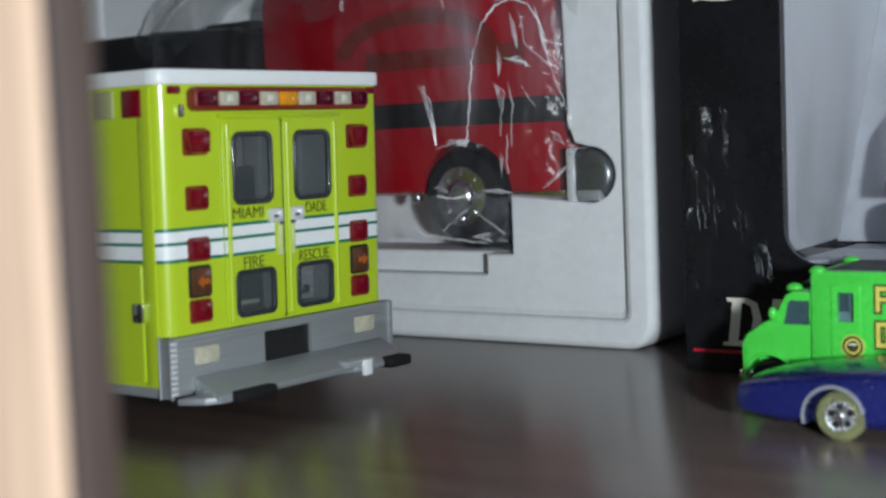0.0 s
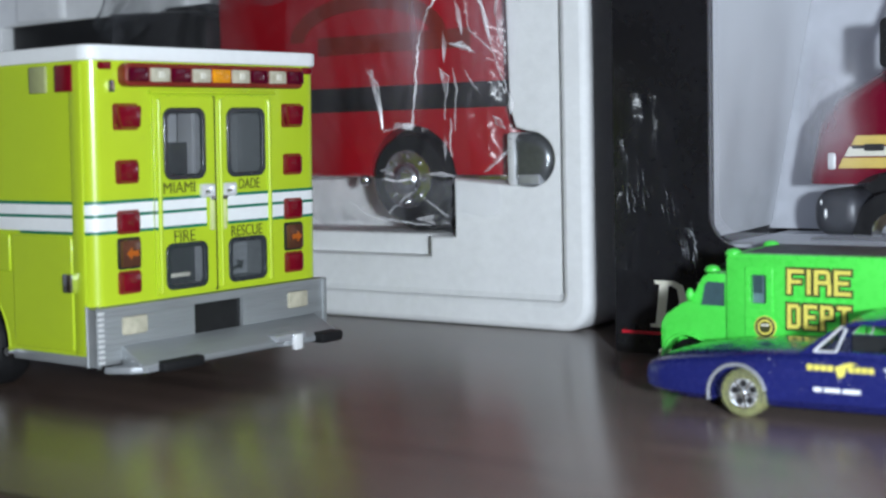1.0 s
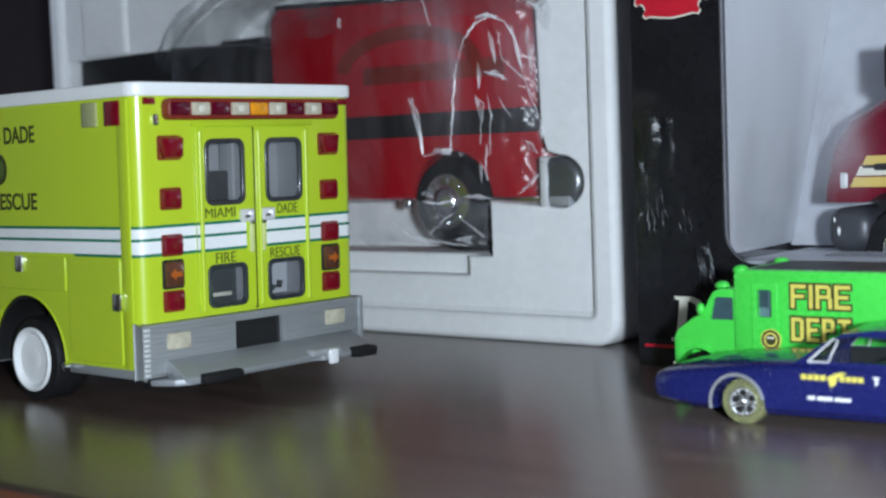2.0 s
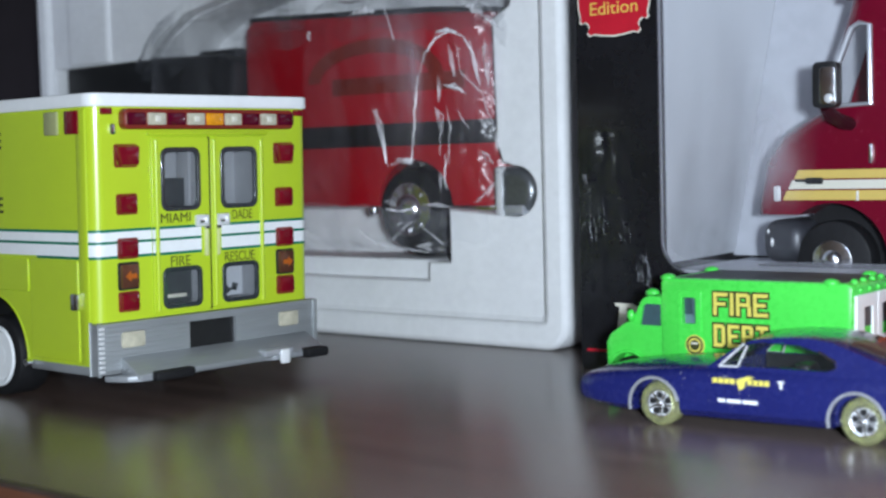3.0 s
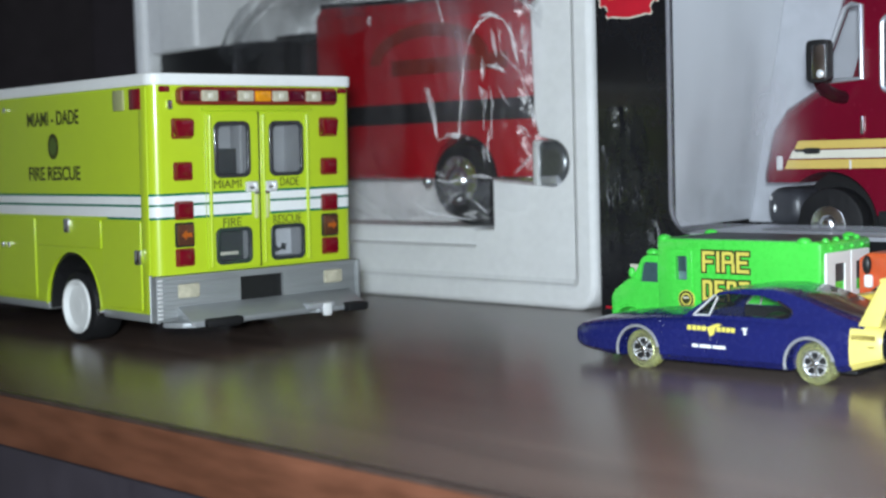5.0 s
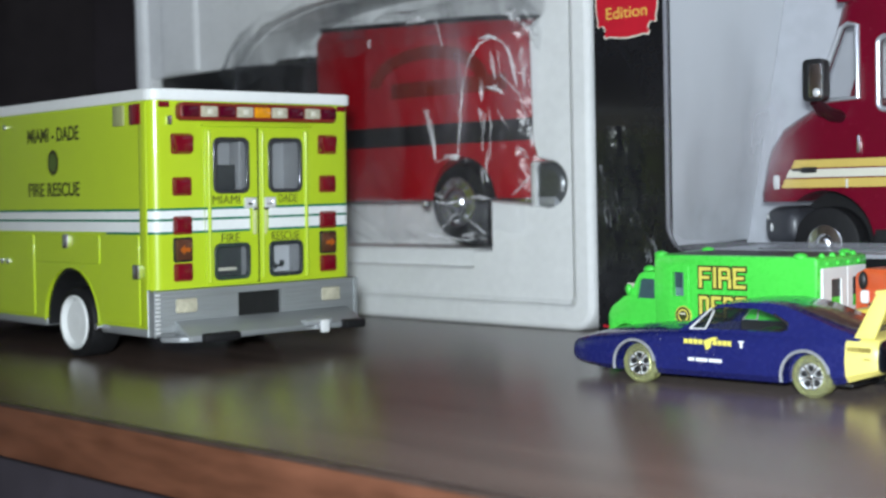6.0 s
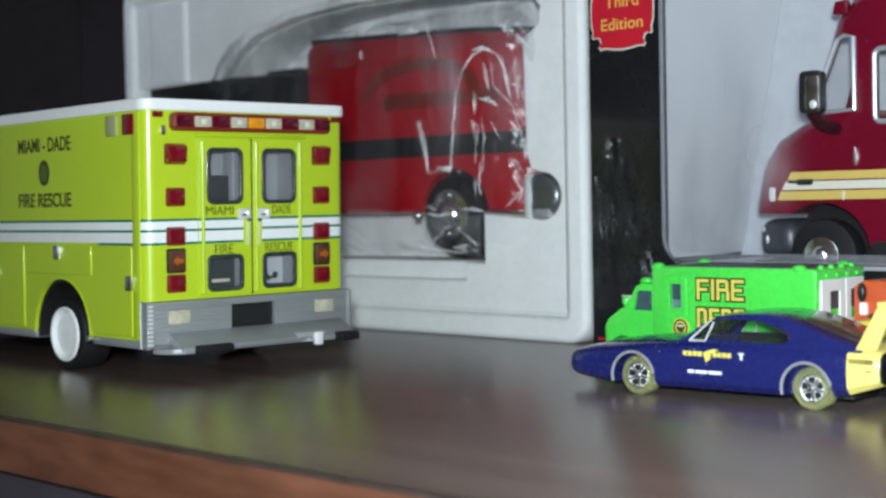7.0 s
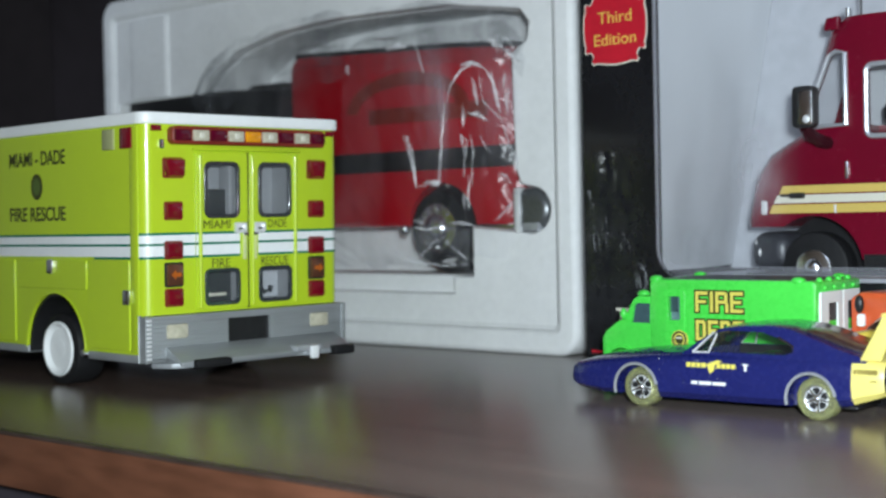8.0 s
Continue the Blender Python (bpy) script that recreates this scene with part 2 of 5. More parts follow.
DARK_BODY = mat("black_blue_paint", (0.008, 0.009, 0.014), 0.14, coat=0.8)
YELLOW_BODY = mat("yellow_car_paint", (0.72, 0.55, 0.08), 0.3, coat=0.3)


# ---------------------------------------------------------------- mesh tools
def box(x0, x1, y0, y1, z0, z1, bev=0.0, seg=2):
    bm = bmesh.new()
    bmesh.ops.create_cube(bm, size=1.0)
    for v in bm.verts:
        v.co = Vector(((x0 + x1) / 2 + v.co.x * (x1 - x0), (y0 + y1) / 2 + v.co.y * (y1 - y0), (z0 + z1) / 2 + v.co.z * (z1 - z0)))
    if bev:
        bmesh.ops.bevel(bm, geom=bm.edges[:], offset=bev, segments=seg, profile=0.5, affect="EDGES")
    return bm


def cyl(c, r, h, axis="y", seg=32, r2=None, bev=0.0):
    """A cylinder of length h centred on c; r2 is the radius at its far end."""
    bm = bmesh.new()
    bmesh.ops.create_cone(bm, cap_ends=True, segments=seg, radius1=r, radius2=r if r2 is None else r2, depth=h)
    if bev:
        rim = [e for e in bm.edges if abs(e.verts[0].co.z - e.verts[1].co.z) < 1e-6]
        bmesh.ops.bevel(bm, geom=rim, offset=bev, segments=2, profile=0.5, affect="EDGES")
    turn = {"z": Matrix(), "y": Matrix.Rotation(-math.pi / 2, 4, "X"), "x": Matrix.Rotation(math.pi / 2, 4, "Y")}[axis]
    bmesh.ops.transform(bm, matrix=Matrix.Translation(c) @ turn, verts=bm.verts)
    return bm


def ball(c, r, sx=1, sy=1, sz=1, seg=16):
    bm = bmesh.new()
    bmesh.ops.create_uvsphere(bm, u_segments=seg, v_segments=seg // 2 + 2, radius=r)
    bmesh.ops.transform(bm, matrix=Matrix.Translation(c) @ Matrix.Diagonal((sx, sy, sz, 1)), verts=bm.verts)
    return bm


def join(*parts):
    bm = bmesh.new()
    for p in parts:
        me = bpy.data.meshes.new("t")
        p.to_mesh(me)
        p.free()
        bm.from_mesh(me)
        bpy.data.meshes.remove(me)
    return bm


def moved(bm, m):
    bmesh.ops.transform(bm, matrix=m, verts=bm.verts)
    return bm


def prism(pts, a0, a1, axis="y", bev=0.0, seg=2, front=0.0):
    """A polygon of (u, v) points pulled out from a0 to a1 along axis; u, v are the other two axes in order; front rounds the edge at a0 alone."""
    bm = bmesh.new()
    put = {"x": lambda u, v, a: (a, u, v), "y": lambda u, v, a: (u, a, v), "z": lambda u, v, a: (u, v, a)}[axis]
    lo, hi = [bm.verts.new(put(u, v, a0)) for u, v in pts], [bm.verts.new(put(u, v, a1)) for u, v in pts]
    bm.faces.new(lo), bm.faces.new(hi)
    for i in range(len(pts)):
        j = (i + 1) % len(pts)
        bm.faces.new((lo[i], lo[j], hi[j], hi[i]))
    bmesh.ops.recalc_face_normals(bm, faces=bm.faces)
    if front:
        bmesh.ops.bevel(bm, geom=[g for g in bm.edges if g.verts[0] in lo and g.verts[1] in lo], offset=front, segments=4, profile=0.5, affect="EDGES", clamp_overlap=True)
    if bev:
        bmesh.ops.bevel(bm, geom=bm.edges[:], offset=bev, segments=seg, profile=0.5, affect="EDGES", clamp_overlap=True)
    return bm


def rounded(x0, x1, z0, z1, r, n=5):
    out = []
    for cx, cz, a in ((x1 - r, z1 - r, 0), (x0 + r, z1 - r, 90), (x0 + r, z0 + r, 180), (x1 - r, z0 + r, 270)):
        out += [(cx + r * math.cos(radians(a + 90 * k / n)), cz + r * math.sin(radians(a + 90 * k / n))) for k in range(n + 1)]
    return out


def tube(pts, r, seg=8, ends=True, flat=1.0):
    """A round wire through the points."""
    bm, rings = bmesh.new(), []
    pts = [Vector(p) for p in pts]
    for i, p in enumerate(pts):
        d = (pts[min(i + 1, len(pts) - 1)] - pts[max(i - 1, 0)]).normalized()
        s = d.cross(Vector((0, 1, 0)) if abs(d.y) < 0.9 else Vector((0, 0, 1))).normalized()
        t = d.cross(s)
        k = r if not isinstance(r, (list, tuple)) else r[i]
        rings.append([bm.verts.new(p + k * (math.cos(a) * s + flat * math.sin(a) * t)) for a in [2 * math.pi * j / seg for j in range(seg)]])
    for a, b in zip(rings, rings[1:]):
        for j in range(seg):
            bm.faces.new((a[j], a[(j + 1) % seg], b[(j + 1) % seg], b[j]))
    if ends:
        bm.faces.new(rings[0][::-1]), bm.faces.new(rings[-1])
    bmesh.ops.recalc_face_normals(bm, faces=bm.faces)
    return bm


def loft(rings, caps=True):
    """A skin over rings of equal numbers of points."""
    bm = bmesh.new()
    vs = [[bm.verts.new(p) for p in ring] for ring in rings]
    n = len(rings[0])
    for a, b in zip(vs, vs[1:]):
        for j in range(n):
            bm.faces.new((a[j], a[(j + 1) % n], b[(j + 1) % n], b[j]))
    if caps:
        bm.faces.new(vs[0][::-1]), bm.faces.new(vs[-1])
    bmesh.ops.recalc_face_normals(bm, faces=bm.faces)
    return bm


def to_bm(ob):
    """The evaluated mesh of a helper object, which is then removed."""
    me = bpy.data.meshes.new_from_object(ob.evaluated_get(bpy.context.evaluated_depsgraph_get()))
    bm = bmesh.new()
    bm.from_mesh(me)
    bpy.data.meshes.remove(me)
    data = ob.data
    bpy.data.objects.remove(ob)
    if isinstance(data, bpy.types.Mesh):
        bpy.data.meshes.remove(data)
    else:
        bpy.data.curves.remove(data)
    return bm


def cut(bm, *tools):
    """bm with the tools taken out of it."""
    me = bpy.data.meshes.new("t")
    bm.to_mesh(me)
    bm.free()
    ob, helpers = new("t", me), []
    for tool in tools:
        tm = bpy.data.meshes.new("t")
        tool.to_mesh(tm)
        tool.free()
        h = new("t", tm)
        md = ob.modifiers.new("b", "BOOLEAN")
        md.operation, md.object, md.solver = "DIFFERENCE", h, "EXACT"
        helpers.append(h)
    bpy.context.view_layer.update()
    out = to_bm(ob)
    for h in helpers:
        d = h.data
        bpy.data.objects.remove(h)
        bpy.data.meshes.remove(d)
    return out


def plate(loops, y0, y1, bev=0.0):
    """A sheet in the x-z plane from y0 to y1, outlined by the first loop, with the other loops cut out."""
    cu = bpy.data.curves.new("t", "CURVE")
    cu.dimensions, cu.fill_mode, cu.extrude, cu.bevel_depth, cu.bevel_resolution = "2D", "BOTH", (y1 - y0) / 2 - bev, bev, 2
    cu.offset = -bev
    for loop in loops:
        sp = cu.splines.new("POLY")
        sp.points.add(len(loop) - 1)
        for p, (x, z) in zip(sp.points, loop):
            p.co = (x, z, 0, 1)
        sp.use_cyclic_u = True
    ob = new("t", cu)
    bpy.context.view_layer.update()
    bm = to_bm(ob)
    return moved(bm, Matrix.Translation((0, (y0 + y1) / 2, 0)) @ Matrix.Rotation(math.pi / 2, 4, "X"))


def letters(text, size, width=None, depth=0.12, bold=0.0):
    """Raised lettering in the x-z plane, centred, facing -y; width: the length that the line is fitted to."""
    cu = bpy.data.curves.new("t", "FONT")
    cu.body, cu.size, cu.extrude, cu.align_x, cu.align_y, cu.offset = text, size / 0.73, depth / 2, "CENTER", "CENTER", bold
    ob = new("t", cu)
    bpy.context.view_layer.update()
    bm = to_bm(ob)
    xs = [v.co.x for v in bm.verts]
    ys = [v.co.y for v in bm.verts]
    k = width / (max(xs) - min(xs)) if width else 1.0
    m = Matrix.Rotation(math.pi / 2, 4, "X") @ Matrix.Diagonal((k, size / (max(ys) - min(ys)), 1, 1)) @ Matrix.Translation((-(max(xs) + min(xs)) / 2, -(max(ys) + min(ys)) / 2, 0))
    return moved(bm, m)


def block_letters(text, size, width, stroke, grow=0.0):
    """Square heavy capitals in the x-z plane, centred: strokes are bars with a slightly different depth each; grow widens every bar."""
    bars = {"F": "left top mid", "I": "left", "R": "left top mid rtop rlow", "E": "left top mid low", "D": "left top low rcut", "P": "left top mid rtop", "T": "top stem"}
    gap = 0.7
    cell = (width - stroke - 3 * gap) / 3 if "I" in text else (width - 3 * gap) / 4
    x, h, out = -width / 2, size / 2, []
    for ch in text:
        wd = stroke if ch == "I" else cell
        for k, bar in enumerate(bars[ch].split()):
            x0, x1, z0, z1 = {"left": (x, x + stroke, -h, h), "top": (x, x + wd * (0.84 if ch in "RDP" else 1.0), h - stroke, h), "mid": (x, x + wd * 0.86, -stroke * 0.45, stroke * 0.45), "low": (x, x + wd * (0.84 if ch == "D" else 1.0), -h, -h + stroke),
                              "rtop": (x + wd - stroke - 0.1, x + wd - 0.1, -stroke * 0.2, h - 0.45), "rlow": (x + wd - stroke + 0.15, x + wd + 0.15, -h, -stroke * 0.3), "rcut": (x + wd - stroke, x + wd, -h + 0.5, h - 0.5), "stem": (x + (wd - stroke) / 2, x + (wd + stroke) / 2, -h, h)}[bar]
            out.append(box(x0 - grow, x1 + grow, -0.06 - 0.006 * k, 0.08, z0 - grow, z1 + grow))
        x += wd + gap
    return join(*out)


REAR = Matrix.Rotation(math.pi / 2, 4, "Z")  # turns what faces -y so that it faces +x


def part(name, bm, material, parent=None, label="", smooth=True, shear=0.0):
    for v in bm.verts:
        v.co = Vector((v.co.x + shear * v.co.z, v.co.y, v.co.z)) * 0.001
    me = bpy.data.meshes.new(name)
    bm.to_mesh(me)
    bm.free()
    if smooth:
        me.shade_smooth()
        me.set_sharp_from_angle(angle=radians(35))
    me.materials.append(material)
    ob = new(name, me)
    ob.parent = parent
    return tagged(ob, label)


def thing(name, label, category, m=Matrix(), group=""):
    ob = new(name)
    ob.empty_display_size = 0.01
    ob.matrix_world = m
    return tagged(ob, label, category, group)


def mm(x, y, z, rx=0, ry=0, rz=0):
    return pose(x / 1000, y / 1000, z / 1000, rx, ry, rz)


# ---------------------------------------------------------------- the cabinet
def build_cabinet():
    tagged(part("floor", box(-460, 560, -1, 295, -13, 0, 0.4), SHELF), "dark brown glossy laminate shelf board", "shelf", kind="structure")
    tagged(part("trim", box(-460, 560, -3.2, -1, -13.2, 0.05, 0.5), SHELF_EDGE), "red-brown veneer strip along the shelf's front edge", "edge strip", kind="structure")
    tagged(part("trim_joint", box(-460, 560, -3.3, -0.8, -0.9, 0.12, 0.3), DOOR_EDGE), "thin dark joint along the shelf's front edge", "edge strip", kind="structure")
    tagged(part("wall_back", box(-480, 580, 296, 304, -330, 330), CABINET), "dark brown cabinet back board", "wall", kind="structure")
    tagged(part("wall_left", box(-480, -461, 0, 295.5, -330, 330), CABINET), "dark brown cabinet side board", "wall", kind="structure")
    tagged(part("wall_right", box(561, 580, 0, 295.5, -330, 330), CABINET), "dark brown cabinet side board", "wall", kind="structure")
    tagged(part("ceiling", box(-460.5, 560.5, 0, 295.5, 300, 316), CABINET), "dark underside of the shelf board above", "ceiling", kind="structure")
    tagged(part("floor_lower", box(-460.5, 560.5, 0, 295.5, -330, -314), CABINET), "dark lower shelf board", "shelf", kind="structure")
    tagged(part("wall_lower", box(-460, 560, 6, 18, -313.8, -13.4, 0.4), LOWER_PANEL), "dark grey panel below the shelf board", "panel", kind="structure")
    tagged(part("floor_room", box(-2100, 2300, -2300, 420, -350, -330.2), ROOM_FLOOR), "plain brown room floor below the cabinet", "floor", kind="structure")
    # unseen walls and ceiling added round the cabinet; rear opening holds the fill lamp
    tagged(part("wall_room_north", box(-2000, 2200, 320, 420, -330, 2070), ROOM_WALL), "unseen plain pale painted room wall added behind the cabinet", "wall", kind="structure")
    tagged(part("wall_room_west", box(-2100, -2000, -2300, 420, -330, 2070), ROOM_WALL), "unseen plain pale painted room wall, added at the side", "wall", kind="structure")
    tagged(part("wall_room_east", box(2200, 2300, -2300, 420, -330, 2070), ROOM_WALL), "unseen plain pale painted room wall, added at the side", "wall", kind="structure")
    tagged(part("wall_room_south", cut(box(-2000, 2200, -2300, -2200, -330, 2070), box(-500, 1100, -2400, -2100, 500, 1750)), ROOM_WALL), "unseen plain pale painted room wall with an opening added for the fill lamp", "wall", kind="structure")
    tagged(part("ceiling_room", box(-2100, 2300, -2300, 420, 2070, 2170), ROOM_WALL), "unseen plain pale room ceiling, added overhead", "ceiling", kind="structure")
    d = thing("sliding_door", "pale brown wooden cabinet door with a dark edge, pushed aside", "door", mm(94.3, -80.5, 0))
    part("leaf", box(-300, -0.3, -2.2, 2.0, -330, 300, 0.6), DOOR_WOOD, d)
    part("edge_strip", box(-0.3, 1.2, -2.2, 2.2, -330, 300, 0.5), DOOR_EDGE, d, "dark edge strip")


build_cabinet()


# ---------------------------------------------------------------- ambulance
def build_ambulance():
    a = thing("toy_ambulance", "lime-yellow die-cast toy ambulance with white roof and stripes", "toy ambulance", mm(-40.1, 91.6, 0, 0, 0, -2.5))
    W, L = 36.2, 118.0

    def p(name, bm, material, parent=a, label="", smooth=True):
        return part(name, bm, material, parent, label, smooth, 0.0246)

    # body box with the wheel arch and window openings cut out
    shell = prism(rounded(-L, 0, -W, W, 3.6, 6), 11.5, 76.6, "z")
    arch = cyl((-48.5, -W, 11), 17.2, 30, "y", 40)
    notch = box(-3.2, 5, -50, 50, 5, 22.6)
    wins = [box(-9, 4, yc - 6.1, yc + 6.1, 48.9, 65.7) for yc in (-9.8, 9.8)] + [box(-9, 4, yc - 6.1, yc + 6.1, 24.9, 34.6) for yc in (-9.8, 9.8)]
    body = p("body", cut(shell, arch, notch, *wins), YELLOW)
    p("roof", prism(rounded(-L - 0.5, 0.7, -W - 0.7, W + 0.7, 3.8, 6), 76.6, 80.0, "z", 0.7), WHITE, a, "white roof cap")
    # stripes wrap round side and rear as thin bands
    for z0, z1, m, nm in ((39.2, 45.2, WHITE, "white_band"), (45.2, 45.9, GREEN_LINE, "green_line"), (42.2, 42.9, GREEN_LINE, "green_line"), (38.5, 39.2, GREEN_LINE, "green_line")):
        o = 0.10 if m is WHITE else 0.14
        x0 = -28.8 if z0 == 38.5 else -L - o
        p(nm, prism(rounded(x0, o, -W - o, W + o, 3.6 + o, 6), z0, z1, "z"), m, a, "white stripe" if m is WHITE else "dark green line")
    # rear doors: raised leaves with rounded windows
    for s, w1, w2 in ((-1, "MIAMI", "FIRE"), (1, "DADE", "RESCUE")):
        y0, y1 = (-18.9, -0.35) if s < 0 else (0.35, 18.9)
        yc = 9.8 * s
        leaf = plate([rounded(y0, y1, 23.2, 69.0, 0.8, 3), rounded(yc - 5.9, yc + 5.9, 50.4, 65.6, 2.2), rounded(yc - 5.9, yc + 5.9, 25.0, 34.5, 1.8)], -0.75, 0.0, 0.2)
        door = p("rear_door", moved(leaf, REAR), YELLOW, a, "yellow rear door")
        for z0, z1, r in ((50.1, 65.9, 2.4), (24.7, 34.8, 2.0)):
            p("window_gasket", moved(plate([rounded(yc - 6.4, yc + 6.4, z0 - 0.4, z1 + 0.4, r), rounded(yc - 5.2, yc + 5.2, z0 + 0.8, z1 - 0.8, r - 0.8)], -1.25, -0.2, 0.25), REAR), DARK_GASKET, door, "dark window frame with a bright edge")
            p("pane", moved(plate([rounded(yc - 5.4, yc + 5.4, z0 + 0.6, z1 - 0.6, r - 0.6)], -0.62, -0.42), REAR), WINDOW_CLEAR, door, "clear window pane")
            lining = p("window_lining", cut(box(-8.9, -0.2, yc - 6.0, yc + 6.0, z0 + 0.3, z1 - 0.3), box(-7.9, 3, yc - 5.6, yc + 5.6, z0 + 0.7, z1 - 0.7)), LINER, door, "grey interior behind the window")
            if z0 > 40 and s < 0:
                p("interior_cabinet", box(-7.8, -2.0, yc - 5.4, yc + 3.4, z0 + 0.8, z0 + 8.2, 0.3), LINER_DARK, lining, "dark cabinet inside")
                p("interior_post", box(-6.0, -1.0, yc + 4.0, yc + 5.0, z0 + 0.8, z1 - 0.8, 0.2), LINER, lining)
            elif z0 < 40 and s < 0:
                p("interior_shade", box(-7.8, -2.5, yc - 5.4, yc + 5.4, z0 + 0.8, z1 - 0.8), LINER_DARK, lining, "dark interior")
                p("interior_rail", box(-2.5, -1.4, yc - 3.6, yc + 3.0, z0 + 2.2, z0 + 3.2, 0.2), CREAM, lining, "pale rail inside")
            elif z0 < 40:
                p("interior_wall", box(-7.8, -5.0, yc - 5.4, yc + 5.4, z0 + 0.8, z1 - 0.8), TRAY, lining, "pale interior wall")
                p("interior_hose", tube([(-3.4, yc - 2.6, z1 - 1.5), (-3.4, yc - 2.4, z0 + 3.6), (-3.4, yc - 1.0, z0 + 2.4), (-3.2, yc + 1.0, z0 + 2.8), (-3.2, yc + 1.4, z0 + 4.2)], 0.8, 8), LINER_DARK, lining, "dark bent hose inside")
        p("lettering", moved(letters(w1, 2.5, 9.6 if s < 0 else 7.0, 0.12, 0.0), Matrix.Translation((0.92, yc - (1.9 if s < 0 else -0.9), 48.0)) @ REAR), PRINT_FADED, door, "dark lettering reading " + w1)
        p("lettering", moved(letters(w2, 2.6, 6.4 if s < 0 else 10.4, 0.12, 0.0), Matrix.Translation((0.92, yc - (0.6 if s < 0 else 0.2), 36.7)) @ REAR), PRINT_FADED, door, "dark lettering reading " + w2)
        for z0, z1, m, nm in ((39.2, 45.2, WHITE, "white_band"), (45.2, 45.9, GREEN_LINE, "green_line"), (42.2, 42.9, GREEN_LINE, "green_line"), (38.5, 39.2, GREEN_LINE, "green_line")):
            o = 0.83 if m is WHITE else 0.88
            ya, yb = (y0, -3.4) if s < 0 else (3.4, y1)
            p(nm, box(0.3, o, ya, yb, z0, z1), m, door, "white stripe" if m is WHITE else "dark green line")
        handle = p("door_chrome", cut(box(0.6, 2.1, 3.5 * s - 2.1, 3.5 * s + 2.1, 45.3, 48.5, 0.5), box(1.3, 3.0, 3.5 * s - 1.2, 3.5 * s + 1.2, 46.1, 47.7)), BRIGHT_TRIM, door, "square thin chrome sliver set as a glint off the cellophane with a sunk middle")
        p("handle_paddle", box(1.0, 1.8, 3.5 * s - 0.9, 3.5 * s + 0.9, 46.2, 47.0, 0.2), CHROME, handle)
        p("latch_plate", box(0.6, 1.6, 1.9 * s - 0.6, 1.9 * s + 0.6, 37.4, 44.6, 0.35), LATCH, door, "pale latch bar")
        p("latch_knob", box(0.8, 2.0, 1.9 * s - 0.8, 1.9 * s + 0.8, 44.6, 45.6, 0.3), CHROME, door)
        p("door_hinge_bar", cyl((0.9, 17.6 * s, 46), 0.6, 44, "z", 14), YELLOW, door)
        if s > 0:
            p("door_edge_bead", cyl((0.9, 1.3, 46), 0.6, 44, "z", 14), YELLOW, door)
    p("door_seam", box(-0.5, 0.35, -0.3, 0.3, 23, 69), PRINT)
    p("drip_rail", box(-0.3, 1.6, -19.8, 19.8, 69.4, 70.2, 0.3), YELLOW)
    # lamps of the rear face, from the top down, in two columns
    for s in (-1, 1):
        for z, h, w, m, tilt in ((64.3, 5.0, 6.0, RED_LENS, 1), (52.1, 4.4, 5.3, RED_LENS, 0), (40.9, 4.4, 5.3, RED_LENS, 0), (33.9, 6.2, 5.4, DARK_AMBER, 0), (27.4, 4.3, 5.3, RED_LENS, 0)):
            y = 26.4 * s
            k = 0.7 * tilt
            out = [(y - w / 2 + k * (s < 0), z - h / 2), (y + w / 2 - k * (s > 0), z - h / 2), (y + w / 2 + k * 0.4, z + h / 2), (y - w / 2 - k * 0.4, z + h / 2)]
            if s > 0:
                out = [(y - w / 2 + k, z - h / 2), (y + w / 2 - k, z - h / 2), (y + w / 2, z + h / 2), (y - w / 2, z + h / 2)]
            base = p("rear_lamp", prism(out, -0.3, 1.5 + 0.6 * tilt, "x", 0.55), m, a, "red rear lamp" if m is RED_LENS else "dark amber turn lamp")
            p("lamp_bezel", moved(plate([rounded(y - w / 2 - 0.45, y + w / 2 + 0.45, z - h / 2 - 0.45, z + h / 2 + 0.45, 0.6, 2), rounded(y - w / 2 + 0.2, y + w / 2 - 0.2, z - h / 2 + 0.2, z + h / 2 - 0.2, 0.4, 2)], -0.45, 0.0), REAR), DARK_RED if m is RED_LENS else BLACK, base)
            if m is DARK_AMBER:
                p("arrow", moved(prism([(y + 1.8 * s, z), (y + 0.2 * s, z - 1.4), (y + 0.2 * s, z - 0.6), (y - 1.6 * s, z - 0.6), (y - 1.6 * s, z + 0.6), (y + 0.2 * s, z + 0.6), (y + 0.2 * s, z + 1.4)], 1.4, 1.7, "x"), Matrix()), ARROW, base, "orange arrow")
        p("marker_lamp", box(-0.3, 0.9, 32.0 * s - 1.6, 32.0 * s + 1.6, 74.6, 76.3, 0.3), RED_LENS, a, "small red marker lamp")
    p("chrome_bracket", box(-0.2, 1.0, -31.2, -29.6, 69.6, 72.4, 0.4), CHROME, a, "small chrome bracket")
    bar = p("light_bar", moved(plate([rounded(-28.2, 28.2, 70.9, 76.1, 1.6)], -3.0, 0.2, 0.5), REAR), DARK_RED, a, "rear light bar with red, clear and amber lamps")
    w = 56.0 / 9
    for i, m in enumerate((DEEP_RED, CLEAR_LENS, DEEP_RED, CLEAR_LENS, AMBER_LENS, CLEAR_LENS, DEEP_RED, CLEAR_LENS, DEEP_RED)):
        y = -28 + w * (i + 0.5)
        lens = p("bar_lens", box(1.8, 3.7, y - w / 2 + 0.35, y + w / 2 - 0.35, 71.9, 75.1, 0.4), m, bar, {DEEP_RED: "deep red lens", CLEAR_LENS: "clear lens", AMBER_LENS: "amber lens"}[m])
        if m is CLEAR_LENS:
            p("bulb", box(3.4, 3.95, y - 0.9, y + 0.9, 72.7, 74.3, 0.3), CREAM, lens)
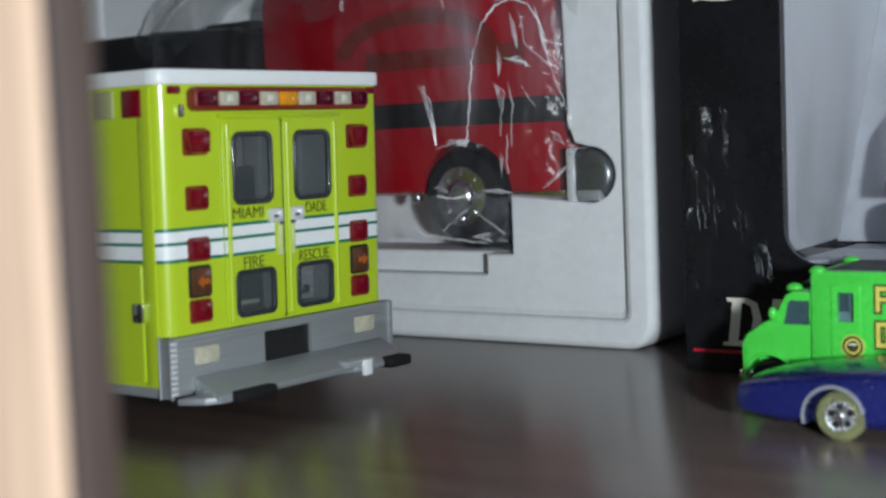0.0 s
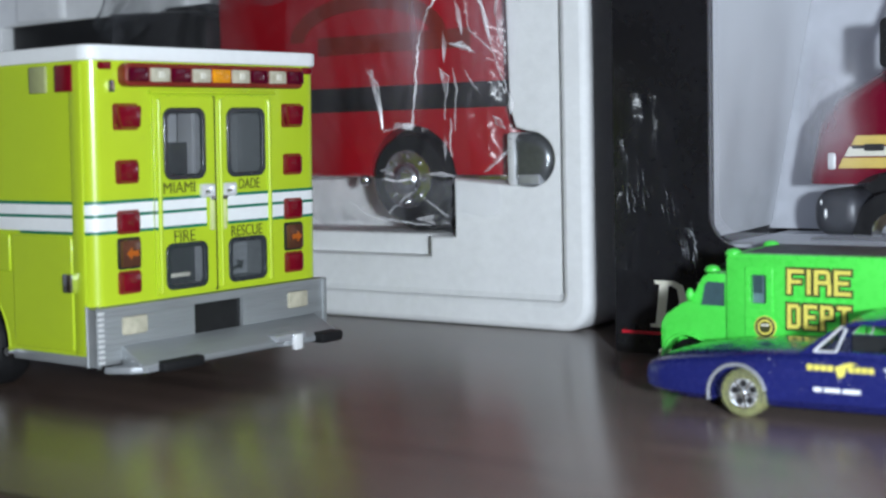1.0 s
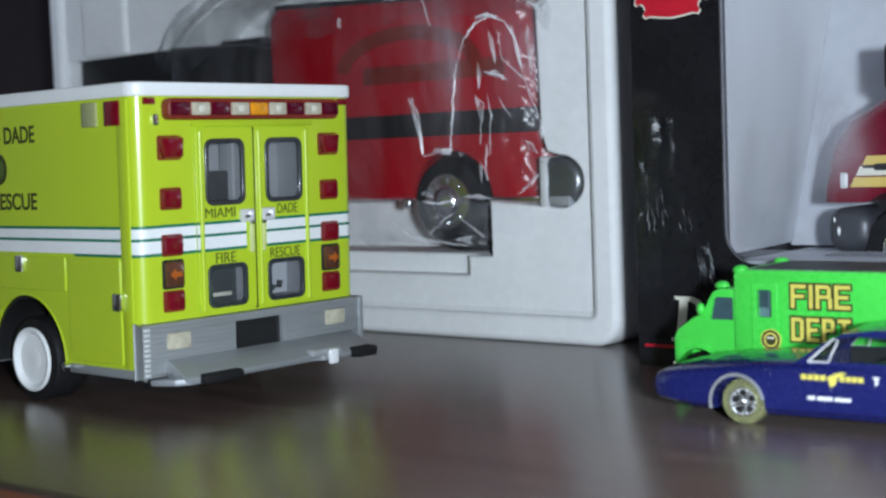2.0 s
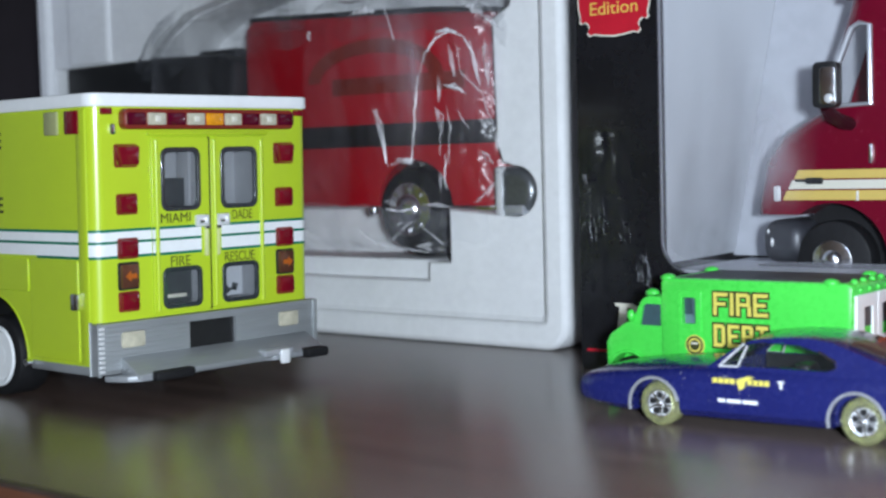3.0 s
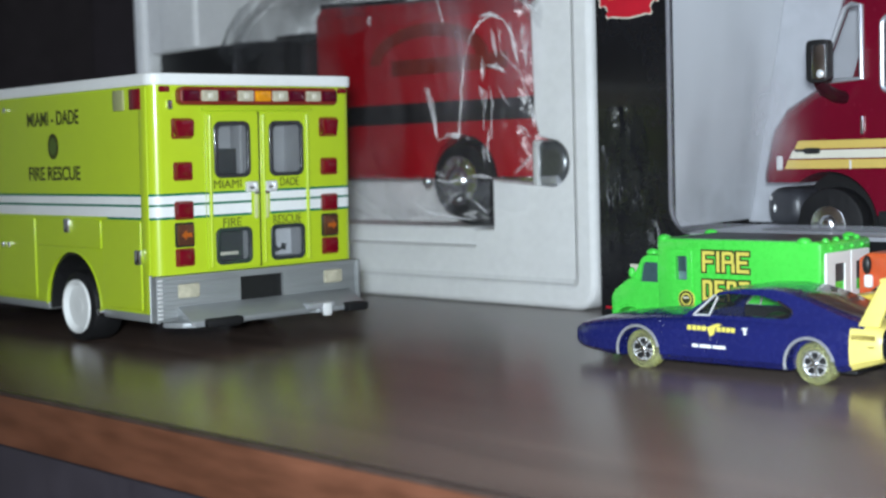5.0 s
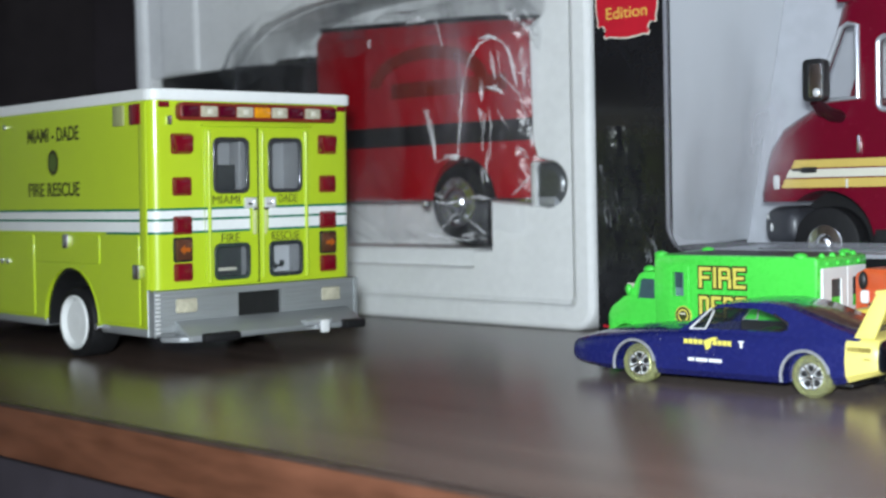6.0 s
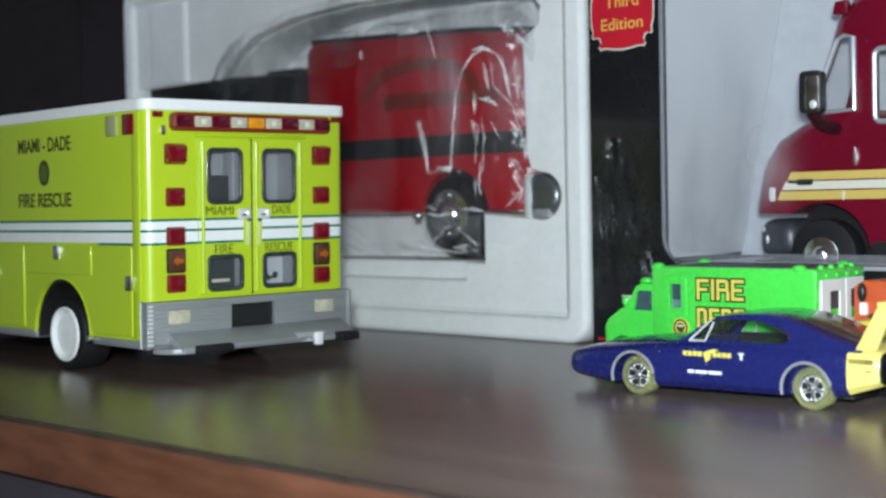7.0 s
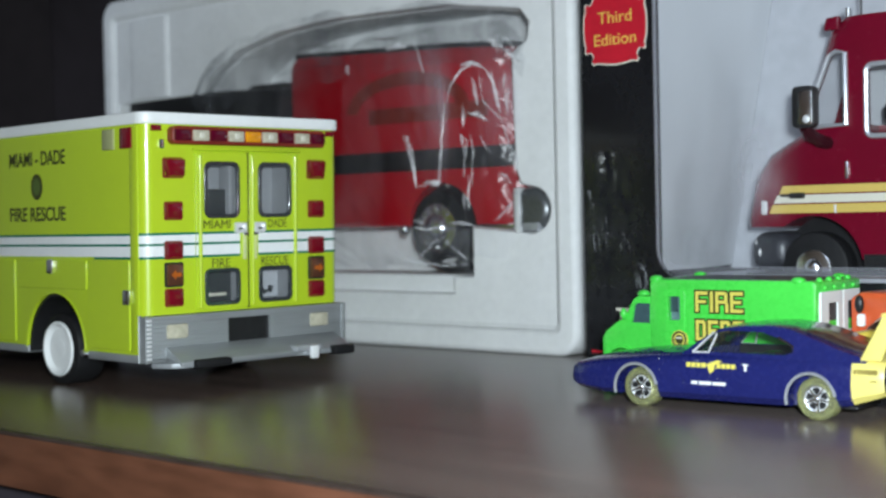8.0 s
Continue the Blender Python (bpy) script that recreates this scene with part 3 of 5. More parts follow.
    # bumper: ribbed silver panel, corner trims, number-plate recess, step
    bump = p("rear_bumper", cut(box(-3.0, 1.2, -W - 0.3, W + 0.3, 10.2, 22.4, 0.5), box(0.2, 6, -8.2, 7.4, 13.0, 20.4)), SILVER, a, "ribbed silver rear bumper")
    p("plate_recess", box(-0.4, 0.25, -8.2, 7.4, 13.0, 20.4), BLACK, bump, "black recess for the number plate")
    for k in range(9):
        z = 11.2 + 1.25 * k
        for y0, y1 in ((-34.5, -9.2), (8.4, 34.5)):
            p("rib", box(1.1, 1.3, y0, y1, z, z + 0.5, 0.08, 1), SILVER, bump)
    for s in (-1, 1):
        p("reverse_lamp", box(1.0, 2.0, 26.3 * s - 3.6, 26.3 * s + 3.6, 15.8, 19.9, 0.6), CLEAR_LENS, bump, "clear reversing lamp")
        p("corner_trim", box(-1.8, 1.7, s * W - 0.4, s * (W + 0.8) + 0.2, 9.6, 22.4, 0.4), SILVER, bump, "silver corner trim")
        for k in range(10 if s < 0 else 0):
            p("trim_notch", box(1.4, 2.3, s * (W - 0.1) - 0.75, s * (W - 0.1) + 0.75, 10.2 + 1.2 * k, 10.95 + 1.2 * k, 0.15, 1), BRIGHT_TRIM, bump)
    p("apron", prism([(1.0, 13.6), (1.0, 9.4), (8.6, 8.4), (8.8, 9.6)], -30, 33, "y", 0.3), SILVER, a, "sloping silver apron")
    step = p("step", prism([(1.0, -35), (6.6, -32), (8.8, -29), (8.8, -12.5), (7.4, -10), (7.4, 12), (9.2, 15), (9.2, 30), (7.2, 33), (1.0, 34)], 7.8, 9.4, "z", 0.4), STEP, a, "silver tread-plate rear step")
    for i in range(6):
        for j in range(3):
            p("tread_stud", moved(box(-0.7, 0.7, -0.25, 0.25, 0, 0.35, 0.1, 1), Matrix.Translation((2.6 + 2.4 * j, -30 + 2.6 * i, 10.6 - 0.4 * j)) @ Matrix.Rotation(radians(45 if (i + j) % 2 else -45), 4, "Z")), SILVER, step)
    p("rubber_buffer", box(6.6, 10.6, -26, -13.5, 7.5, 10.0, 0.8), RUBBER, step, "black rubber buffer")
    p("rubber_buffer", box(7.2, 11.6, 24.5, 32.5, 7.3, 10.0, 0.8), RUBBER, step, "black rubber buffer")
    clip = p("tow_clip", box(5.0, 10.0, 10.5, 20.5, 9.2, 11.0, 0.6), SILVER_TRIM, step, "chrome tow clip")
    p("clip_plate", box(9.2, 10.6, 15.8, 18.8, 6.8, 10.8, 0.5), BRIGHT_CLIP, clip, "bright upturned end of the clip")
    # skirt, side panels and side fittings
    for x0, x1 in ((-L, -66.0), (-31.0, -1.5)):
        p("skirt", box(x0, x1, -W + 0.6, W - 0.6, 9.0, 11.6, 0.4), SILVER)
    for x0, x1, z0, z1 in ((-28.6, -7.0, 12.4, 38.2), (-70.4, -29.8, 29.5, 38.2), (-112, -72.0, 12.4, 38.2)):
        out = rounded(x0, x1, z0, z1, 0.8, 3)
        panel = plate([out], -W - 0.45, -W + 0.2, 0.25)
        p("side_panel", panel, YELLOW, a, "raised yellow compartment door")
    p("rear_pillar", box(-6.6, -2.6, -W - 0.3, -W + 0.3, 11.8, 76, 0.3), YELLOW, a)
    for x, z in ((-49.3, 36.2), (-7.6, 27.8), (-89.1, 29.2), (-93.1, 29.2)):
        k = 0.45 if x < -80 else 1.0
        p("side_handle", box(x - 1.5 * k, x + 1.5 * k, -W - 1.6, -W, z - 2.2 * k, z + 2.2 * k, 0.5), CHROME, a, "chrome compartment handle")
    p("side_rivet", cyl((-89.5, -W - 0.4, 73.0), 0.9, 1.2, "y", 16), CHROME)
    for x, m in ((-8.0, RED_LENS), (-17.2, PALE_LAMP)):
        p("side_lamp", box(x - 3.0, x + 3.0, -W - 0.7, -W + 0.3, 69.9, 75.9, 0.4), m, a, "red side lamp" if m is RED_LENS else "pale side lamp")
    p("lettering", moved(letters("MIAMI - DADE", 4.4, 33.5, 0.12, 0.13), Matrix.Translation((-58.2, -W - 0.05, 69.3))), PRINT, a, "dark lettering reading MIAMI - DADE")
    p("lettering", moved(letters("FIRE RESCUE", 4.4, 33.5, 0.12, 0.13), Matrix.Translation((-58.2, -W - 0.05, 52.2))), PRINT, a, "dark lettering reading FIRE RESCUE")
    seal = p("seal", moved(prism([(3.4 * math.cos(t), 4.0 * math.sin(t)) for t in [2 * math.pi * i / 24 for i in range(24)]], -W - 0.12, -W, "y"), Matrix.Translation((-58.2, 0, 60.6))), PRINT, a, "round dark green seal")
    p("seal_core", moved(prism([(2.2 * math.cos(t), 2.7 * math.sin(t)) for t in [2 * math.pi * i / 24 for i in range(24)]], -W - 0.2, -W, "y"), Matrix.Translation((-58.2, 0, 60.6))), PRINT_GREEN, seal)
    # wheel arch lining and wheels
    p("arch_lining", cut(cyl((-48.5, -W + 14, 11), 17.15, 26, "y", 40), cyl((-48.5, -W + 5, 11), 16.2, 26, "y", 40), box(-80, -10, -60, 20, -20, 9.5)), BLACK)
    p("arch_lip", tube([(-48.5 + 17.2 * math.cos(t), -W + 0.05, 11 + 17.2 * math.sin(t)) for t in [math.pi * i / 24 for i in range(25)]], 0.3), YELLOW)
    for x in (-48.5, -138.0):
        for s in (-1, 1):
            yo = s * (W - 1.2)
            tyre = [[(x + r * math.cos(t), yo + s * d, 11 + r * math.sin(t)) for t in [2 * math.pi * i / 48 for i in range(48)]] for r, d in ((8.3, -4.0), (8.3, -0.2), (8.6, 0.1), (9.6, 0.0), (10.6, -0.5), (11.0, -1.3), (11.0, -8.8), (10.4, -10.0), (3.0, -10.0))]
            wheel = p("wheel", loft(tyre), RUBBER, a, "black tyre")
            dish = [[(x + r * math.cos(t), yo + s * d, 11 + r * math.sin(t)) for t in [2 * math.pi * i / 44 for i in range(44)]]
                    for r, d in ((8.4, -0.6), (8.4, 0.45), (8.1, 0.75), (7.6, 0.7), (7.2, 0.3), (6.6, -0.5), (5.4, -1.3), (3.8, -1.9), (2.9, -2.0), (2.75, -0.9), (2.5, -0.55), (1.4, -0.5))]
            p("rim", loft(dish), WHITE, wheel, "plain white dished wheel disc")
    p("step_stud", cyl((-30.6, -W - 0.6, 10.8), 1.0, 1.8, "y", 12), CHROME, a)
    # chassis and cab ahead of the box
    p("chassis", box(-158, -4, -24, 24, 7.5, 11, 0.6), BLACK)
    cab = p("cab", prism([(-L - 0.6, 10.5), (-L - 0.6, 62), (-L - 10, 62), (-L - 26, 42), (-L - 49, 37), (-L - 52, 30), (-L - 52, 10.5)], -31, 31, "y", 1.4), YELLOW, a, "yellow cab")
    p("windscreen", prism([(-L - 10.6, 60), (-L - 25, 43), (-L - 26, 44), (-L - 11, 61.5)], -27, 27, "y", 0.2), GLASS_GREY, cab)


build_ambulance()


# ---------------------------------------------------------------- foam tray with the wrapped red engine
def build_foam():
    f = thing("foam_tray", "white moulded foam packing tray standing on edge", "packaging", mm(0, 0, 0))
    X0, X1, Z1 = -272.0, 0.4, 152.0
    outer = rounded(X0, X1, 0.0, Z1, 9.0, 6)
    inner = rounded(X0 + 8, X1 - 9.2, 9.0, Z1 - 9, 2.0, 3)
    ledge = [(-57, 20.6), (-57, 27.0), (-47.5, 27.0), (-47.5, 45.0)] + [(-20.6 + 8.7 * math.cos(t), 50.6 + 8.2 * math.sin(t)) for t in [radians(-90 + 10 * i) for i in range(19)]] + [(-25, 60), (-27, 66), (-28, 106), (-21, 110), (-20, 116), (-24, 121), (-60, 126.5), (-119, 128), (-152, 126), (-178, 121), (-194, 113), (-203, 104.6), (-262, 104), (-262, 20.6)]
    cave = [(-60, 27.2), (-47.7, 27.2), (-47.7, 44.8)] + [(-20.6 + 8.3 * math.cos(t), 50.6 + 7.9 * math.sin(t)) for t in [radians(-90 + 10 * i) for i in range(19)]] + [(-25.2, 60), (-27.4, 66), (-28.4, 106), (-21.5, 110), (-20.5, 116), (-24, 120.5), (-60, 126), (-119, 127.5), (-152, 125.5), (-177.6, 120.5), (-193.5, 112.5), (-202.6, 104), (-261, 103.6), (-261, 27.2)]
    rim = plate([outer, inner], 201.8, 248, 2.2)
    under = rounded(X0 + 6, X1 - 6.6, 6.6, Z1 - 7, 2.0, 3)
    mid = plate([under, ledge], 203.8, 214, 0.8)
    low = plate([under, cave], 211, 240, 0.8)
    back = plate([under], 238, 247, 1.0)
    part("rim", rim, FOAM, f)
    slope = [[(x, y, z) for x, z in rounded(X0 + 8 + i, X1 - 9.2 - 0.3 * i, 9.0 + 2.0 * i, Z1 - 9 - i, 2.0, 3)] for i, y in ((0, 202.8), (1, 204.0))]
    part("rim_slope", loft(slope, False), FOAM, f)
    part("face", mid, FOAM, f)
    part("cavity_wall", low, FOAM, f)
    part("cavity_floor", back, FOAM, f)
    part("foam_rib", prism(rounded(-253, -222, 202.4, 216, 4, 5), 105, 141, "z", 1.2), FOAM, f)


build_foam()


def build_red_engine():
    e = thing("toy_fire_engine", "red vintage toy fire engine bagged in the foam tray", "toy fire engine", mm(0, 0, 0))
    side = [(-152, 45), (-29, 45), (-27, 60), (-28, 104), (-34, 110), (-60, 112), (-148, 116), (-152, 112)]
    arch = cyl((-68.5, 212, 44.6), 17.0, 30, "y", 40)
    body = part("body", cut(prism(side, 211, 243, "y", 2.2), arch), RED_PAINT, e)
    part("black_band", box(-151, -28.5, 210.7, 212, 66.5, 74.5, 0.3), BLACK, e, "black band along the body")
    part("arch_lining", cyl((-68.5, 226, 44.6), 16.8, 20, "y", 40), BLACK, e)
    ring = [math.pi * i / 28 for i in range(29)]
    part("gold_arc", plate([[(-86 + 32 * math.cos(t), 90 + 14.5 * math.sin(t)) for t in ring] + [(-86 + 26 * math.cos(t), 90 + 9.5 * math.sin(t)) for t in ring[::-1]]], 210.5, 211.3), DARK_RED, e, "dark printed arc on the body")
    part("gold_band", box(-106, -45, 210.6, 211.4, 85.2, 91.2, 0.2), DARK_RED, e, "dark printed band on the body")
    part("roof", prism([(-150, 115), (-60, 111.5), (-34, 109.5), (-31, 111), (-60, 113.6), (-150, 117.4)], 212, 243, "y", 1), BLACK, e, "dark grey roof")
    part("truck_bed", prism([(-258, 50), (-152.5, 50), (-152.5, 101), (-158, 104), (-200, 105.5), (-258, 105.5)], 206, 242, "y", 2.0), BLACK, e, "black bed and ladder rack")
    part("rack_block", box(-178, -156, 211, 226, 100, 106.5, 1.0), BLACK, e)
    wheel = part("wheel", cyl((-68, 213, 44.6), 14.4, 10, "y", 48, None, 2.2), RUBBER, e, "black tyre")
    part("hub", join(cyl((-68, 208, 44.6), 9.4, 2.0, "y", 36, None, 0.6), ball((-68, 207.2, 44.6), 5.6, 1, 0.6, 1, 20)), CHROME, wheel, "chrome hub")
    for k in range(8):
        t = 2 * math.pi * k / 8
        part("hub_nut", cyl((-68 + 7.4 * math.cos(t), 206.8, 44.6 + 7.4 * math.sin(t)), 0.7, 1.2, "y", 8), CHROME, wheel)
    part("bumper", prism([(-27, 43.4)] + [(-20.6 + 8.0 * math.cos(t), 50.6 + 7.6 * math.sin(t)) for t in [radians(-90 + 10 * i) for i in range(19)]] + [(-27, 58.2)], 203.6, 236, "y", 0.0, 2, 3.0), WING_GREY, e, "dark plated front wing")
    part("bumper_bar", box(-27.4, -24.8, 202.6, 236, 42.8, 58.6, 0.9), BRIGHT_TRIM, e, "chrome bumper end")
    part("bumper_bar", box(-24.2, -16.4, 203.0, 236, 43.0, 46.2, 0.8), SILVER_TRIM, e, "chrome bumper")
    part("step_end", ball((-86.5, 209.4, 44.2), 2.0, 1, 0.8, 1, 14), CHROME, e, "small chrome step end")
    part("running_board", box(-52, -26, 209, 240, 42.5, 46, 0.6), CHROME, e, "chrome running board")


build_red_engine()


CREASES = [
    [(-72, 59.8), (-66, 61), (-60.6, 61.2), (-59, 70), (-57.6, 85.3), (-54.2, 95.2), (-48.7, 101.4), (-42.7, 103.1), (-36.8, 100.9), (-33.3, 95.7), (-30, 83)],
    [(-77.6, 79), (-73.7, 75), (-72.3, 67), (-72.1, 59)],
    [(-44.6, 85.6), (-38, 84), (-38.8, 82.5)],
    [(-30.8, 108.5), (-26.6, 105.4), (-23, 104.5)],
    [(-73, 45), (-66, 44.2), (-59.4, 45.3)],
    [(-50, 78.7), (-46.4, 76), (-47.3, 70), (-48.6, 61.4)],
    [(-45.9, 63.5), (-45.8, 50)],
    [(-33.8, 46.7), (-24.3, 53.6)],
    [(-58, 40), (-46, 32.3)],
    [(-61, 41), (-71.7, 33.3)],
    [(-39.8, 98.5), (-38.6, 89.6), (-30, 82.5), (-24, 67)],
    [(-44.8, 79), (-43.2, 72), (-44.4, 64), (-43.6, 58)],
    [(-72, 117), (-69, 108), (-66, 100)],
    [(-86, 38), (-78, 33), (-66, 31.6), (-52, 30.4)],
]
FAINT_FROM = 5


def sheet(outline, y):
    """One flat face of (x, z) points facing -y: thin clear film."""
    bm = bmesh.new()
    bm.faces.new([bm.verts.new((x, y, z)) for x, z in outline])
    return bm


def film_sheet(x0, x1, z0, z1, step, y, ripple):
    """A sheet of film in the x-z plane with soft ripples."""
    bm, grid = bmesh.new(), []
    nx, nz = round((x1 - x0) / step), round((z1 - z0) / step)
    for i in range(nx + 1):
        row = []
        for j in range(nz + 1):
            u, v = i / nx, j / nz
            x, z = x0 + (x1 - x0) * u, z0 + (z1 - z0) * v
            n = noise.noise(Vector((x * 0.045, z * 0.03, 3.0))) * 2.2 * ripple + abs(noise.noise(Vector((x * 0.11 + z * 0.05, z * 0.03, 7.0)))) * 1.8 * ripple
            n += 1.1 * ripple * max(0.0, 1 - 7 * abs(noise.noise(Vector((x * 0.07 + z * 0.03, z * 0.035, 11.0))))) + 0.5 * ripple * max(0.0, 1 - 5 * abs(noise.noise(Vector((x * 0.16, z * 0.1, 23.0)))))
            m = min(u, 1 - u, v, 1 - v)
            wob = 2.5 * noise.noise(Vector((x * 0.06, z * 0.06, 9))) * (m < 0.02)
            row.append(bm.verts.new((x + wob, y - n + 8 * max(0, 0.05 - m) / 0.05, z + wob)))
        grid.append(row)
    for i in range(nx):
        for j in range(nz):
            bm.faces.new((grid[i][j], grid[i + 1][j], grid[i + 1][j + 1], grid[i][j + 1]))
    return bm


def film_patch(over, under, y, bulge, seed):
    """Loose film between two edge lines of (x, z) points: swollen towards the room, wrinkled along its length."""
    def along(line, u):
        d = [0.0]
        for (xa, za), (xb, zb) in zip(line, line[1:]):
            d.append(d[-1] + math.hypot(xb - xa, zb - za))
        w = u * d[-1]
        i = next(k for k in range(len(line) - 1) if w <= d[k + 1] + 1e-6)
        f = (w - d[i]) / (d[i + 1] - d[i])
        return line[i][0] + f * (line[i + 1][0] - line[i][0]), line[i][1] + f * (line[i + 1][1] - line[i][1])

    bm, grid, nu, nv = bmesh.new(), [], 150, 26
    for i in range(nu + 1):
        (xa, za), (xb, zb) = along(under, i / nu), along(over, i / nu)
        row = []
        for j in range(nv + 1):
            v = j / nv
            x, z = xa + (xb - xa) * v, za + (zb - za) * v
            crumple = 1.5 * abs(noise.noise(Vector((x * 0.05, z * 0.16, seed)))) + 0.9 * abs(noise.noise(Vector((x * 0.16 + z * 0.12, z * 0.2, seed + 9)))) + 0.4 * noise.noise(Vector((x * 0.5, z * 0.5, seed)))
            hem = 3.2 * noise.noise(Vector((x * 0.07, 0, seed))) * (v ** 3 + (1 - v) ** 3)
            row.append(bm.verts.new((x + 0.4 * hem, y - bulge * math.sin(math.pi * v) ** 0.7 * (0.7 + 0.6 * noise.noise(Vector((x * 0.04, 0, seed + 3)))) - crumple, z + hem)))
        grid.append(row)
    for i in range(nu):
        for j in range(nv):
            bm.faces.new((grid[i][j], grid[i + 1][j], grid[i + 1][j + 1], grid[i][j + 1]))
    return bm


def build_bag():
    b = thing("plastic_bag", "crinkled clear plastic bag round the red fire engine", "plastic bag", mm(0, 0, 0))
    part("film", film_sheet(-205, -25, 30, 120, 1.0, 203.5, 1.0), BAG, b).visible_shadow = False
    # doubled folds of film that veil the paint behind them
    for x0, x1, z0, z1, yy, lean in ((-84, -50, 56, 120, 202.6, 0.0), (-44, -22, 64, 118, 203.0, -0.05)):
        bm = bmesh.new()
        rows = [[bm.verts.new((x0 + (x1 - x0) * i / 24 + lean * (z0 - z1) * (j / 30 - 0.5) + 1.5 * noise.noise(Vector((i * 0.1, j * 0.2, x0))), yy + 1.3 * noise.noise(Vector((i * 0.25, j * 0.08, x0 + 4))), z0 + (z1 - z0) * j / 30)) for j in range(31)] for i in range(25)]
        for r0, r1 in zip(rows, rows[1:]):
            for j in range(30):
                bm.faces.new((r0[j], r1[j], r1[j + 1], r0[j + 1]))
        part("film_fold", bm, FOLD, b, "hazy doubled fold of film").visible_shadow = False
    # white tubes along the folds paint their highlight streaks
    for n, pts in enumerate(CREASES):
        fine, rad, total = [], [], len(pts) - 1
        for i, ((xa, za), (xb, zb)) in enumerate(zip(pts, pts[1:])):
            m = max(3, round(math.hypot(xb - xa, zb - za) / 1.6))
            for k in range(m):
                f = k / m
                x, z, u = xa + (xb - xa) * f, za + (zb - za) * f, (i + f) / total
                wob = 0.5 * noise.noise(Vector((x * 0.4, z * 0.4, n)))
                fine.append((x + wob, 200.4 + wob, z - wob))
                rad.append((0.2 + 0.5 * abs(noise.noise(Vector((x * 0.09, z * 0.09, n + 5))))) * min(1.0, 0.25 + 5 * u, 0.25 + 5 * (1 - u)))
        part("crease", tube(fine, rad, 6, True, 0.5), FAINT if n >= FAINT_FROM else CREASE_SHINE, b, "white highlight streak painted along a folded crease").visible_shadow = False
    # the loose top of the bag lies over the roof, its hem hangs below the body
    over = [(-204, 104), (-198, 113), (-190, 119), (-176, 125.5), (-152, 129), (-119, 130.5), (-92, 128), (-66, 129.5), (-50, 126), (-38, 122.5), (-29, 121), (-23, 116), (-20.5, 110), (-22, 106)]
    under = [(-204, 99), (-150, 108), (-66, 111), (-34, 108), (-22, 101)]
    part("film_top", film_patch(over, under, 203.6, 5.0, 1), TOP_FILM, b, "loose grey film bunched over the roof").visible_shadow = False
    part("film_top", film_patch([(x, z - 5) for x, z in over], [(x, z - 5) for x, z in under], 205.4, 3.0, 4), TOP_FILM, b, "loose grey film bunched over the roof").visible_shadow = False
    over = [(-124, 47), (-100, 46.5), (-84, 47), (-66, 45), (-46.5, 45.5)]
    under = [(-124, 43), (-114, 38), (-104, 31), (-96, 29.5), (-87, 30.5), (-76, 27.5), (-64, 27), (-54, 28.5), (-46.5, 28)]
    part("film_hem", film_patch(over, under, 203.4, 3.2, 2), HEM_FILM, b, "crumpled hem of the bag").visible_shadow = False
    # near-white facets standing in for highlights on the film: (x, z) outlines
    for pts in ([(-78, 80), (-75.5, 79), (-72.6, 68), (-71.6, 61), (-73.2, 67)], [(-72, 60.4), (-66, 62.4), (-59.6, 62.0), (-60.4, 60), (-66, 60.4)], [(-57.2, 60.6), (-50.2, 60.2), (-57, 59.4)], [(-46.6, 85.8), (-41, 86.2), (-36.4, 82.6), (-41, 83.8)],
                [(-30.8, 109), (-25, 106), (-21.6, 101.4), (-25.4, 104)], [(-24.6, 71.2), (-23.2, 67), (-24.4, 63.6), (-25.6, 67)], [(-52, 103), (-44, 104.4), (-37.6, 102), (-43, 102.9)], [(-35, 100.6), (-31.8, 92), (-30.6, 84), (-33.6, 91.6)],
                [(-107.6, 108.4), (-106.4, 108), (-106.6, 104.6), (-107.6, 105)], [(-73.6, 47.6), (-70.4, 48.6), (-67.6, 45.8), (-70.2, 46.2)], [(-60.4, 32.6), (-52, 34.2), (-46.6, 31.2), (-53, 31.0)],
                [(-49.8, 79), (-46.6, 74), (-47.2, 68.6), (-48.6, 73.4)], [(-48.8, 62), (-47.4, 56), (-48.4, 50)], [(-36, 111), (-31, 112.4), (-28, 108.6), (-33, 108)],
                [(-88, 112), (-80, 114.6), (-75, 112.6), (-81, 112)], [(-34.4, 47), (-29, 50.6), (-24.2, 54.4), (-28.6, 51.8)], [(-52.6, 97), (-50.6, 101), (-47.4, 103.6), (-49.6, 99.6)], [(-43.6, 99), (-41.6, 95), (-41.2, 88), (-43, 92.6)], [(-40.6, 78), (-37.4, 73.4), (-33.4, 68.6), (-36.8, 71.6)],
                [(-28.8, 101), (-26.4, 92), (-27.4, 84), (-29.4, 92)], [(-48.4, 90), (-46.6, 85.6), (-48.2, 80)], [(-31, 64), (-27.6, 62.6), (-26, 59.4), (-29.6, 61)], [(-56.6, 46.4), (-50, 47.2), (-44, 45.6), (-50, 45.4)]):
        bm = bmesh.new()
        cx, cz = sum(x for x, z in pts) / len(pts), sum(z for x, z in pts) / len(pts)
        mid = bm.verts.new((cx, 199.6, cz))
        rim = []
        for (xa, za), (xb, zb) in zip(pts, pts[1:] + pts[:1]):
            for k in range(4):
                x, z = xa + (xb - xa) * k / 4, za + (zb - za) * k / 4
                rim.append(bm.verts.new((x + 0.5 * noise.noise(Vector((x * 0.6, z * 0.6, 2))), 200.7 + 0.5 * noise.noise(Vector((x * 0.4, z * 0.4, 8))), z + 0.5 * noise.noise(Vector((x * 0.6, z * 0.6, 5))))))
